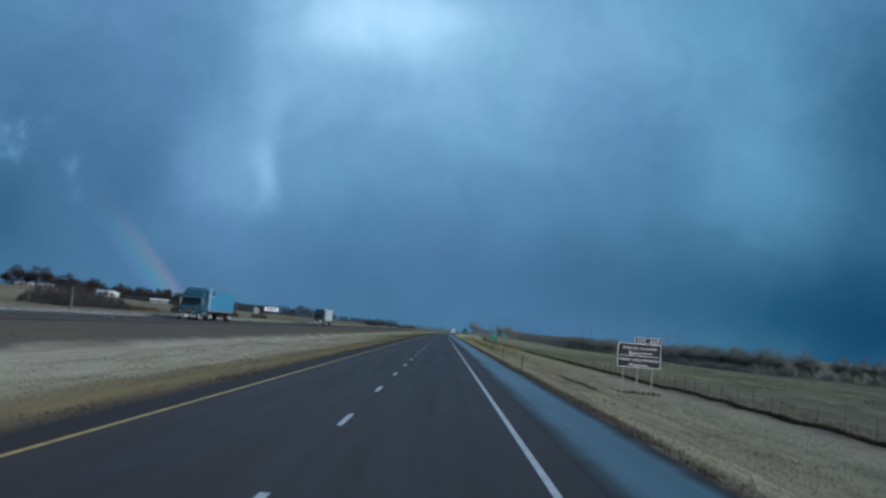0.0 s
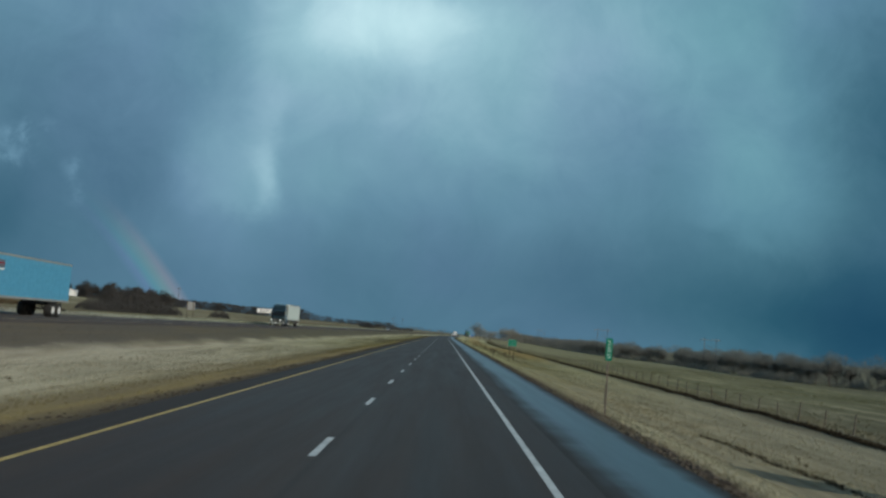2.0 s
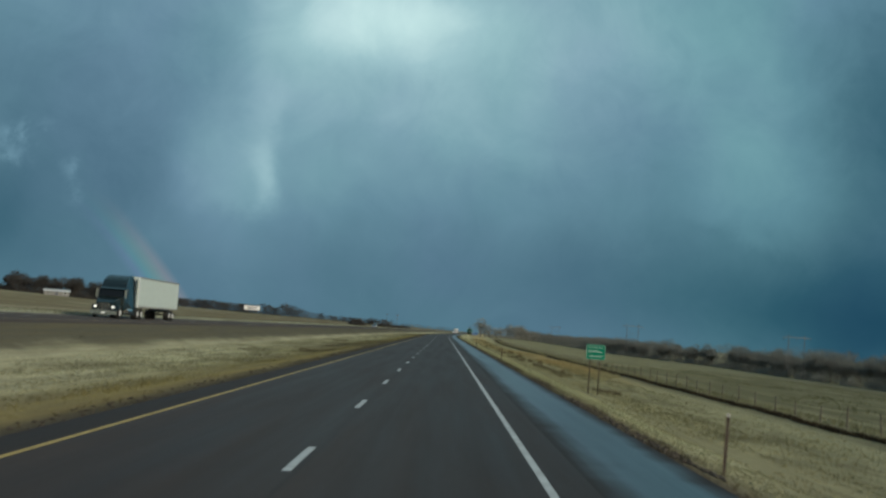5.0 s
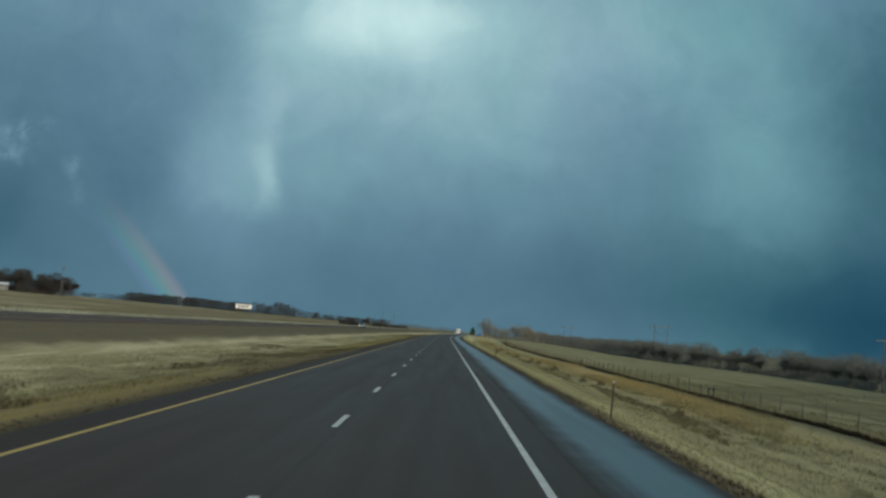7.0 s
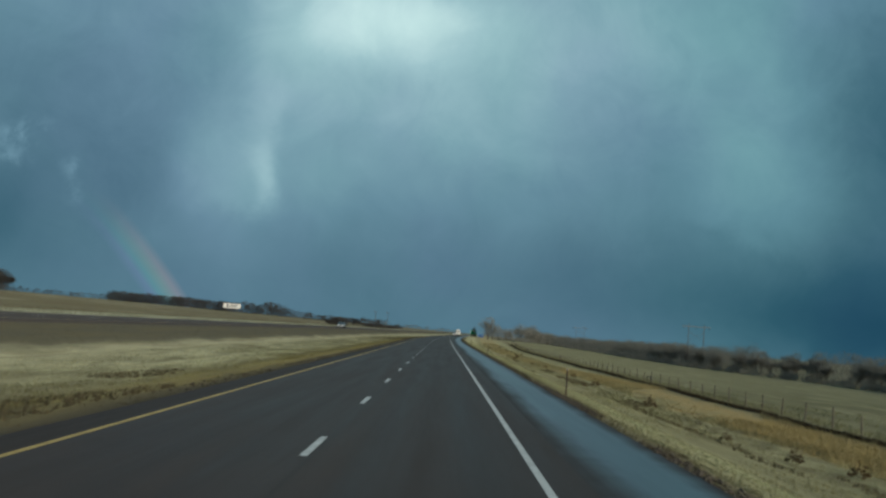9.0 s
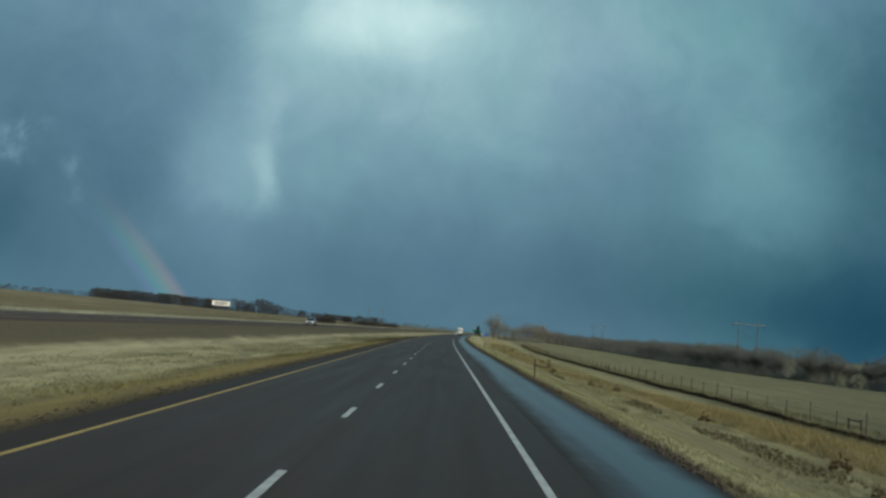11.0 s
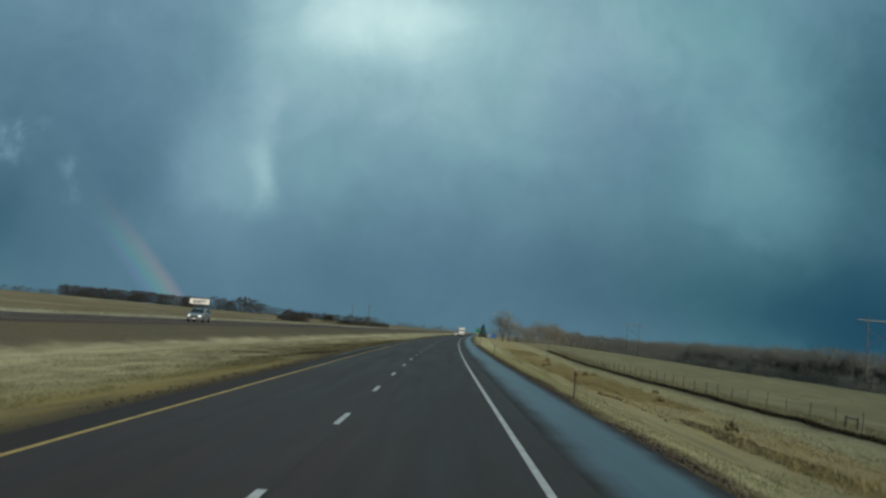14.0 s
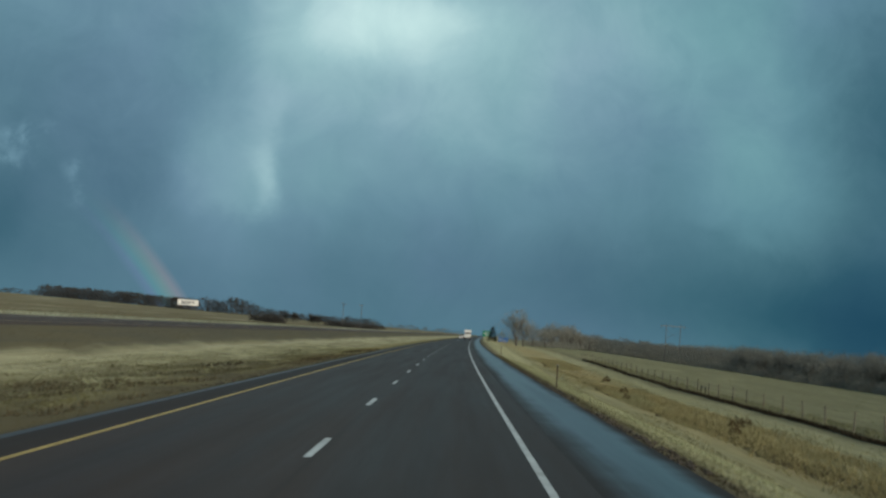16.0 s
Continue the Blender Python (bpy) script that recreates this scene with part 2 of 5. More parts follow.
def asphalt(name, base, rough, stain, wet=0.0, tracks=True, spec=0.5):
    mt, n, b = material(name, rough, 0.0, spec)
    off = n.attribute("offset")
    alo = n.attribute("along")
    pos = n.node("ShaderNodeNewGeometry").outputs["Position"]
    cx = n.node("ShaderNodeCombineXYZ")
    n.put(cx.inputs[0], n.m("MULTIPLY", off, 1.3))
    n.put(cx.inputs[1], n.m("MULTIPLY", alo, 0.045))
    streak = n.noise(cx.outputs[0], 1.0, 6.0, 0.62)
    grit = n.noise(pos, 55.0, 2.0, 0.7)
    blot = n.noise(pos, 0.5, 5.0, 0.6)
    c = n.mix(n.range(streak, 0.3, 0.72), base, stain)
    c = n.mix(n.range(blot, 0.45, 0.8, 0.0, 0.35), c, tuple(x * 0.7 for x in base))
    c = n.mix(n.range(grit, 0.55, 0.8, 0.0, 0.5), c, tuple(x * 2.2 for x in base))
    if tracks:
        # polished wheel paths and a tarred seam at the lane line
        w = n.m("ABSOLUTE", n.m("SUBTRACT", n.m("ABSOLUTE", n.m("SUBTRACT", n.m("ABSOLUTE", off), 1.83)), 0.9))
        c = n.mix(n.range(w, 0.0, 0.5, 0.3, 0.0, True), c, tuple(x * 0.8 for x in base))
        seam = n.m("ABSOLUTE", n.m("ADD", off, n.m("MULTIPLY_ADD", streak, 0.08, -0.16)))
        c = n.mix(n.range(seam, 0.0, 0.07, 0.45, 0.0, True), c, tuple(x * 0.45 for x in base))
        oil = n.m("ABSOLUTE", n.m("SUBTRACT", n.m("ABSOLUTE", off), 1.83))
        c = n.mix(n.range(oil, 0.0, 0.45, 0.25, 0.0, True), c, tuple(x * 0.65 for x in base))
    n.put(b.inputs["Base Color"], c)
    r = n.range(streak, 0.3, 0.75, rough * 0.9, min(1.0, rough * 1.12))
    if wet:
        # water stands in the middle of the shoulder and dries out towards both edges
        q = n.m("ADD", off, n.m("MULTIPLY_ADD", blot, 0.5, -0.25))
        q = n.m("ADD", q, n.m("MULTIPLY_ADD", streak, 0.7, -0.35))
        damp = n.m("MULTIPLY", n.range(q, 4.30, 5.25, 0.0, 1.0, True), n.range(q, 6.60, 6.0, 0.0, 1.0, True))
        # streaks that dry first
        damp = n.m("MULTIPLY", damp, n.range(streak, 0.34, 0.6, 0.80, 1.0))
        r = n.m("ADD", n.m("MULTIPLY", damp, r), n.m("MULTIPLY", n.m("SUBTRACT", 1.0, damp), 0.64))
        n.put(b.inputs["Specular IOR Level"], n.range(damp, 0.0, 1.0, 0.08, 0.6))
        # the wet part also takes the sky's reflected blue as base colour
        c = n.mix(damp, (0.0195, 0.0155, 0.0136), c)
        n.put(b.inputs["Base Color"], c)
    n.put(b.inputs["Roughness"], r)
    b.inputs["Diffuse Roughness"].default_value = 1.0
    bump(n, b, grit, 0.12 if wet else 0.25, 0.006)
    return mt


M_ROAD = asphalt("lane_asphalt", (0.0208, 0.0158, 0.0136), 0.56, (0.0298, 0.0229, 0.0199), spec=0.085)
# blue base colours stand in for sky mirrored in the water
M_WET_SKY = asphalt("wet_sky_tinted_shoulder_asphalt", (0.020, 0.031, 0.041), 0.31, (0.031, 0.044, 0.056), wet=1.0, tracks=False)
M_EDGE = asphalt("left_shoulder_asphalt", (0.0165, 0.0136, 0.0122), 0.65, (0.0245, 0.0202, 0.0182), tracks=False, spec=0.07)
M_GUTTER = asphalt("wet_gutter_asphalt", (0.019, 0.020, 0.022), 0.46, (0.040, 0.042, 0.045), tracks=False, spec=0.17)
M_FAR_ROAD = asphalt("far_carriageway_asphalt", (0.034, 0.030, 0.029), 0.85, (0.047, 0.042, 0.040), tracks=False, spec=0.10)
M_WHITE_LINE = paint("white_road_paint", (0.52, 0.53, 0.52), 0.6, wear=0.22, scale=1.4)
M_YELLOW_LINE = paint("yellow_road_paint", (0.50, 0.34, 0.085), 0.6, wear=0.2, scale=1.4)
M_SEAM = paint("crack_sealant", (0.012, 0.012, 0.013), 0.35)
M_STEEL = paint("weathered_galvanised_steel", (0.27, 0.275, 0.265), 0.6, 0.3)
M_WOOD_POST = paint("weathered_post_wood", (0.078, 0.064, 0.038), 0.85, wear=0.25, scale=8)
M_POST_DARK = paint("creosoted_brace_wood", (0.045, 0.041, 0.036), 0.85, wear=0.2, scale=8)
M_FENCE = paint("grey_fence_wood", (0.15, 0.13, 0.105), 0.9, wear=0.25, scale=8)
M_GREEN = paint("green_sign_sheeting", (0.001, 0.150, 0.092), 0.6, wear=0.06, spec=0.08)
M_BROWN = paint("brown_sign_sheeting", (0.026, 0.0225, 0.022), 0.5, wear=0.06, spec=0.25)
M_BLUE = paint("blue_sign_sheeting", (0.015, 0.11, 0.36), 0.35, wear=0.06)
M_LEGEND = paint("white_sign_legend", (0.80, 0.82, 0.81), 0.4, wear=0.03)
M_LEGEND_DULL = paint("weathered_white_sign_legend", (0.46, 0.57, 0.54), 0.5, wear=0.06)
M_SIGN_BACK = paint("aluminium_sign_back", (0.33, 0.33, 0.32), 0.5, 0.3)
M_CROSSARM = paint("weathered_crossarm_wood", (0.23, 0.228, 0.22), 0.8, wear=0.2, scale=8)
M_POLE = paint("weathered_grey_pole_wood", (0.118, 0.118, 0.118), 0.9, wear=0.2, scale=8)
M_RUST = paint("rusty_steel", (0.07, 0.050, 0.038), 0.8, 0.2, wear=0.25, scale=8)
M_BARK = paint("bare_bark", (0.115, 0.092, 0.072), 0.95, wear=0.25, scale=6)
M_COTTON = plant("pale_brushwood_twigs", [(0.0, (0.27, 0.258, 0.222)), (0.5, (0.35, 0.335, 0.29)), (1.0, (0.45, 0.43, 0.372))])
M_TWIG = plant("bare_twigs", [(0.0, (0.180, 0.180, 0.162)), (0.5, (0.230, 0.230, 0.208)), (1.0, (0.280, 0.280, 0.254))])
M_TWIG_RED = plant("reddish_twigs", [(0.0, (0.070, 0.066, 0.062)), (0.6, (0.108, 0.100, 0.094)), (1.0, (0.16, 0.147, 0.138))])
# lighter copy of the bare twigs: its colour offsets the shade at the wood's foot
M_BRUSH_LIFTED = plant("shade_lifted_brushwood_twigs", [(0.0, (0.25, 0.242, 0.205)), (0.5, (0.33, 0.320, 0.275)), (1.0, (0.42, 0.408, 0.352))])
M_NEEDLE = plant("dark_evergreen_needles", [(0.0, (0.008, 0.016, 0.012)), (1.0, (0.025, 0.042, 0.028))])
M_DRAB = plant("drab_brown_weeds", [(0.0, (0.10, 0.084, 0.054)), (1.0, (0.20, 0.168, 0.105))])
M_WEED = plant("dark_tumbled_weeds", [(0.0, (0.028, 0.023, 0.017)), (0.6, (0.062, 0.050, 0.035)), (1.0, (0.12, 0.096, 0.06))])
M_TRUCK_BLUE = paint("metallic_teal_cab_paint", (0.022, 0.068, 0.092), 0.25, 0.35, wear=0.05)
M_TRAILER_BLUE = paint("sky_blue_trailer_panels", (0.080, 0.285, 0.46), 0.42, wear=0.08)
M_WHITE = paint("white_vehicle_paint", (0.75, 0.76, 0.76), 0.35, wear=0.05)
M_TRUCK_DARK = paint("dark_green_cab_paint", (0.008, 0.018, 0.020), 0.22, 0.2, wear=0.05)
M_TRAILER_PALE = paint("dull_greenish_white_trailer_panels", (0.47, 0.54, 0.53), 0.5, wear=0.08)
M_SILVER = paint("silver_car_paint", (0.26, 0.28, 0.29), 0.3, 0.5, wear=0.05)
M_CHROME = paint("chrome", (0.58, 0.60, 0.62), 0.16, 1.0, wear=0.06)
for _m in (M_TRUCK_BLUE, M_TRUCK_DARK, M_SILVER, M_WHITE):
    _p = _m.node_tree.nodes["Principled BSDF"]
    _p.inputs["Coat Weight"].default_value = 0.8
    _p.inputs["Coat Roughness"].default_value = 0.06
M_RUBBER = paint("tyre_rubber", (0.016, 0.016, 0.017), 0.85)
M_BLACK = paint("black_plastic", (0.014, 0.014, 0.015), 0.5)
M_GLASS, _n, _b = material("dark_vehicle_glass", 0.06)
_b.inputs["Base Color"].default_value = (0.008, 0.011, 0.013, 1)
_b.inputs["Specular IOR Level"].default_value = 0.3
M_LAMP, _n, _b = material("lit_headlamp", 0.2)
_b.inputs["Base Color"].default_value = (0.8, 0.8, 0.78, 1)
_b.inputs["Emission Color"].default_value = (1.0, 0.96, 0.88, 1)
_b.inputs["Emission Strength"].default_value = 0.6
M_RED = paint("red_lens", (0.35, 0.02, 0.02), 0.25)
M_WALL = paint("white_siding", (0.58, 0.59, 0.58), 0.6, wear=0.08)
M_TAN = paint("tan_siding", (0.36, 0.29, 0.21), 0.7, wear=0.1)
M_ROOF = paint("pale_grey_metal_roof", (0.46, 0.48, 0.48), 0.85, wear=0.15)
M_POSTER = paint("billboard_sheet", (0.78, 0.78, 0.76), 0.5, wear=0.05)
M_INK = paint("dark_print", (0.10, 0.10, 0.12), 0.5)
M_REFLECT = paint("dull_white_reflector", (0.36, 0.36, 0.34), 0.4, wear=0.03)

# ground: one sheet whose cover changes with the distance from the road


def _z(o):
    return (o + 60) / 160


BANDS = [(-52, (0.178, 0.155, 0.102)), (-39.5, (0.26, 0.235, 0.160)), (-37.2, (0.44, 0.415, 0.315)), (-35.0, (0.54, 0.515, 0.415)),
         (-33.0, (0.096, 0.088, 0.070)), (-18.2, (0.094, 0.085, 0.066)), (-16.9, (0.43, 0.393, 0.274)), (-10.6, (0.465, 0.424, 0.274)),
         (-8.8, (0.39, 0.342, 0.198)), (-6.9, (0.27, 0.226, 0.112)), (-5.6, (0.125, 0.103, 0.058)), (-4.7, (0.05, 0.042, 0.033)), (6.3, (0.055, 0.048, 0.038)), (7.2, (0.18, 0.150, 0.092)),
         (8.2, (0.39, 0.354, 0.215)), (11.4, (0.455, 0.415, 0.256)), (12.7, (0.32, 0.282, 0.168)), (14.5, (0.39, 0.344, 0.200)), (23.6, (0.395, 0.357, 0.220)),
         (25.4, (0.165, 0.142, 0.088)), (27.0, (0.25, 0.222, 0.132)), (34.0, (0.195, 0.180, 0.102)), (82.0, (0.200, 0.184, 0.108)), (99.0, (0.17, 0.152, 0.105))]


def turf(n):
    """The colour of the dormant grass at each place: bands beside the road, streaks, bare and rusty patches."""
    pos = n.node("ShaderNodeNewGeometry").outputs["Position"]
    off, alo = n.attribute("offset"), n.attribute("along")

    def streaks(a, b, seed, detail=5.0, rough=0.62, dist=0.4):
        cv = n.node("ShaderNodeCombineXYZ")
        n.put(cv.inputs[0], n.m("MULTIPLY", off, a))
        n.put(cv.inputs[1], n.m("MULTIPLY", alo, b))
        cv.inputs[2].default_value = seed
        return n.noise(cv.outputs[0], 1.0, detail, rough, dist)

    big = n.noise(pos, 0.11, 5.0, 0.6)
    st = streaks(0.55, 0.09, 0.0, 6.0, 0.65)
    wob = n.m("ADD", off, n.m("MULTIPLY_ADD", st, 2.4, -1.2))
    wob = n.m("ADD", wob, n.m("MULTIPLY_ADD", big, 1.8, -0.9))
    # the strip beside the pavement keeps a straighter edge
    wob = n.m("MULTIPLY_ADD", n.m("SUBTRACT", wob, off), n.range(n.m("ABSOLUTE", n.m("SUBTRACT", off, 0.7)), 5.5, 9.0), off)
    c = n.ramp(n.m("DIVIDE", n.m("ADD", wob, 60.0), 160.0), [(max(0.0, _z(o)), q) for o, q in BANDS])
    verge = n.m("MULTIPLY", n.range(n.m("ABSOLUTE", n.m("SUBTRACT", off, 0.7)), 6.5, 8.5), n.range(n.m("ABSOLUTE", n.m("ADD", off, 3.0)), 32.0, 24.0))
    # browner weeds beside the inner shoulder on the first stretch
    brown = n.m("MULTIPLY", n.range(wob, -9.8, -8.2), n.range(off, -4.9, -5.6))
    c = n.mix(n.m("MULTIPLY", brown, n.range(alo, 130.0, 330.0, 0.5, 0.12)), c, (0.17, 0.133, 0.066))
    # long mown streaks
    c = n.mix(n.m("MULTIPLY", verge, n.range(streaks(1.4, 0.045, 4.0), 0.47, 0.62, 0.0, 0.45)), c, (0.135, 0.110, 0.060))
    # bare brown mottling of the median further on
    med = n.m("MULTIPLY", n.range(off, -5.0, -7.0), n.range(off, -17.5, -14.0))
    med = n.m("MULTIPLY", med, n.range(alo, 120.0, 230.0, 0.35, 1.0))
    c = n.mix(n.m("MULTIPLY", med, n.range(streaks(0.5, 0.16, 9.0, 6.0, 0.68, 0.8), 0.47, 0.60, 0.0, 0.5)), c, (0.110, 0.095, 0.062))
    # broad olive-brown drifts over the median, more of them further on
    c = n.mix(n.m("MULTIPLY", med, n.range(streaks(0.22, 0.045, 27.0, 5.0, 0.6, 0.9), 0.47, 0.60, 0.0, 0.6)), c, (0.165, 0.142, 0.082))
    # two stretches of bare brown earth and trampled weeds in the median's near half
    bare = n.m("MAXIMUM", n.m("MULTIPLY", n.range(alo, 245.0, 285.0), n.range(alo, 340.0, 308.0)), n.m("MULTIPLY", n.range(alo, 508.0, 535.0), n.range(alo, 650.0, 590.0)))
    c = n.mix(n.m("MULTIPLY", n.m("MULTIPLY", bare, med), n.range(streaks(0.30, 0.09, 61.0, 6.0, 0.70, 1.2), 0.44, 0.58, 0.0, 0.6)), c, (0.200, 0.172, 0.096))
    bare = n.m("MULTIPLY", bare, n.m("MULTIPLY", n.range(wob, -14.5, -9.5), n.range(off, -4.7, -5.4)))
    c = n.mix(n.m("MULTIPLY", bare, n.range(streaks(0.28, 0.10, 33.0, 6.0, 0.72, 1.4), 0.42, 0.54, 0.08, 0.85)), c, (0.100, 0.081, 0.052))
    # golden weeds on the rim of the inner shoulder
    gold = n.m("MULTIPLY", n.range(wob, -8.4, -6.6), n.range(wob, -5.0, -5.7))
    gold = n.m("MULTIPLY", gold, n.range(streaks(0.9, 0.12, 57.0, 5.0, 0.66, 0.7), 0.40, 0.56, 0.1, 0.75))
    c = n.mix(n.m("MULTIPLY", gold, n.m("SUBTRACT", 1.0, bare)), c, (0.30, 0.232, 0.090))
    # rust-coloured bluestem in the right ditch
    belt_ = n.range(n.m("ABSOLUTE", n.m("SUBTRACT", wob, n.range(alo, 410.0, 510.0, 21.6, 17.4))), 1.9, 4.2, 1.0, 0.0, True)
    rust = n.m("MULTIPLY", belt_, n.m("MULTIPLY", n.m("MULTIPLY", n.range(alo, 270.0, 320.0), n.range(alo, 420.0, 520.0, 1.0, 0.85)), n.range(streaks(0.22, 0.035, 2.0), 0.34, 0.50, 0.35, 1.0)))
    c = n.mix(n.m("MULTIPLY", rust, n.range(alo, 420.0, 480.0, 0.8, 0.55)), c, (0.46, 0.315, 0.145))
    # dull patches of the ditch
    dull = n.m("MULTIPLY", n.m("MULTIPLY", n.range(wob, 12.6, 15.6), n.range(wob, 22.5, 19.5)), n.m("MULTIPLY", n.range(alo, 140.0, 260.0, 0.5, 1.0), n.range(alo, 400.0, 480.0, 1.0, 0.45)))
    c = n.mix(n.m("MULTIPLY", dull, n.range(streaks(0.5, 0.20, 6.0, 6.0, 0.66, 0.9), 0.42, 0.57, 0.0, 0.75)), c, (0.145, 0.122, 0.068))
    c = n.mix(n.m("MULTIPLY", dull, n.range(streaks(0.30, 0.05, 14.0, 5.0, 0.6, 0.6), 0.54, 0.66, 0.0, 0.6)), c, (0.40, 0.365, 0.215))
    # washed-out dirt along the shoulder
    dirt = n.m("MULTIPLY", n.range(off, 6.3, 6.7), n.range(n.m("ADD", off, n.m("MULTIPLY_ADD", st, 1.6, -0.8)), 8.3, 7.4))
    c = n.mix(n.m("MULTIPLY", dirt, n.range(streaks(0.9, 0.10, 21.0, 5.0, 0.65, 0.6), 0.46, 0.58, 0.0, 0.85)), c, (0.105, 0.080, 0.057))
    # greener and browner drifts over the open fields
    c = n.mix(n.m("MULTIPLY", n.range(n.m("ABSOLUTE", off), 26.0, 40.0), n.range(n.noise(pos, 0.035, 5.0, 0.62, 0.6), 0.42, 0.68, 0.0, 0.6)), c, (0.150, 0.125, 0.076))
    fld = n.range(off, 27.0, 31.0)
    c = n.mix(n.m("MULTIPLY", fld, n.range(streaks(0.12, 0.03, 41.0, 6.0, 0.66, 0.8), 0.43, 0.56, 0.0, 0.75)), c, (0.122, 0.114, 0.060))
    c = n.mix(n.m("MULTIPLY", fld, n.range(streaks(0.20, 0.04, 47.0, 6.0, 0.64, 0.8), 0.52, 0.64, 0.0, 0.7)), c, (0.36, 0.32, 0.20))
    # grazed and weedy drifts of the pasture across the road
    c = n.mix(n.m("MULTIPLY", fld, n.range(alo, 380.0, 470.0, 0.0, 0.4)), c, (0.31, 0.285, 0.180))
    past = n.range(off, -35.0, -42.0)
    c = n.mix(n.m("MULTIPLY", past, n.range(streaks(0.10, 0.02, 11.0, 6.0, 0.64, 0.7), 0.44, 0.56, 0.0, 0.9)), c, (0.155, 0.122, 0.078))
    c = n.mix(n.m("MULTIPLY", past, n.range(streaks(0.05, 0.012, 17.0, 6.0, 0.62, 0.7), 0.52, 0.66, 0.0, 0.7)), c, (0.36, 0.335, 0.255))
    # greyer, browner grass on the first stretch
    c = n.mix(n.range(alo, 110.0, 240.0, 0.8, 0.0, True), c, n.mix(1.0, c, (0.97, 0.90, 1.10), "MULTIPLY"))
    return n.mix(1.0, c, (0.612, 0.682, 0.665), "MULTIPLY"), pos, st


M_GROUND, _n, _b = material("dormant_prairie_ground", 0.95, 0.0, 0.1)
_b.inputs["Diffuse Roughness"].default_value = 1.0
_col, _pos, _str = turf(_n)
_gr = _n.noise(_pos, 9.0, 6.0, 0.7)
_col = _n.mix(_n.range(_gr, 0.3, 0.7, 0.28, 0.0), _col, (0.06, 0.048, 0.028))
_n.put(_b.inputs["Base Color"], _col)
bump(_n, _b, _n.m("ADD", _gr, _n.m("MULTIPLY", _str, 0.5)), 0.5, 0.05)

# blades take the colour of the sward that they grow from
M_TURF, _n, _b = material("dormant_grass_blades", 0.85, 0.0, 0.12)
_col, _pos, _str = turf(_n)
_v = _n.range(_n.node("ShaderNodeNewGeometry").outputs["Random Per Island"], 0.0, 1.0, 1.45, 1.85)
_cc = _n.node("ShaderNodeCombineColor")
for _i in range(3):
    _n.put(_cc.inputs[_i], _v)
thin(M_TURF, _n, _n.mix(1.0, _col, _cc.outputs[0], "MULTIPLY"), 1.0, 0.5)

# ---------------------------------------------------------------- building helpers


def mesh_object(name, verts, faces, mt, parent=None):
    me = bpy.data.meshes.new(name)
    me.from_pydata(verts, [], faces)
    me.materials.append(mt)
    ob = new(name, me)
    ob.parent = parent
    return ob


def part(name, bm, mt, parent, label="", smooth=False):
    """One mesh object under a thing or a part."""
    me = bpy.data.meshes.new(name)
    bmesh.ops.recalc_face_normals(bm, faces=bm.faces)
    bm.to_mesh(me)
    bm.free()
    me.materials.append(mt)
    if smooth:
        for p in me.polygons:
            p.use_smooth = True
    ob = new(name, me)
    ob.parent = parent
    return tagged(ob, label)


def box(lo, hi, bev=0.0, bm=None):
    bm = bm or bmesh.new()
    r = bmesh.ops.create_cube(bm, size=1)["verts"]
    for v in r:
        v.co = Vector([(lo[i] + hi[i]) / 2 + v.co[i] * (hi[i] - lo[i]) for i in range(3)])
    if bev:
        ed = list({e for v in r for e in v.link_edges})
        bmesh.ops.bevel(bm, geom=ed, offset=bev, segments=2, affect="EDGES")
    return bm


def rod(a, b, r0, r1=None, n=8, bm=None):
    """A tapered round bar from a to b."""
    bm = bm or bmesh.new()
    r1 = r0 if r1 is None else r1
    a, b = Vector(a), Vector(b)
    q = (b - a).to_track_quat("Z", "Y")
    rings = []
    for c, r in ((a, r0), (b, r1)):
        rings.append([bm.verts.new(c + q @ Vector((r * math.cos(2 * math.pi * i / n), r * math.sin(2 * math.pi * i / n), 0))) for i in range(n)])
    for i in range(n):
        bm.faces.new((rings[0][i], rings[0][(i + 1) % n], rings[1][(i + 1) % n], rings[1][i]))
    bm.faces.new(rings[1])
    bm.faces.new(rings[0][::-1])
    return bm


def prism(outline, x0, x1, bev=0.0):
    """An outline in the y-z plane drawn out along x."""
    bm = bmesh.new()
    a = [bm.verts.new((x0, y, z)) for y, z in outline]
    b = [bm.verts.new((x1, y, z)) for y, z in outline]
    n = len(outline)
    bm.faces.new(a)
    bm.faces.new(b[::-1])
    for i in range(n):
        bm.faces.new((a[i], a[(i + 1) % n], b[(i + 1) % n], b[i]))
    bmesh.ops.recalc_face_normals(bm, faces=bm.faces)
    if bev:
        bmesh.ops.bevel(bm, geom=list(bm.edges), offset=bev, segments=2, affect="EDGES")
    return bm


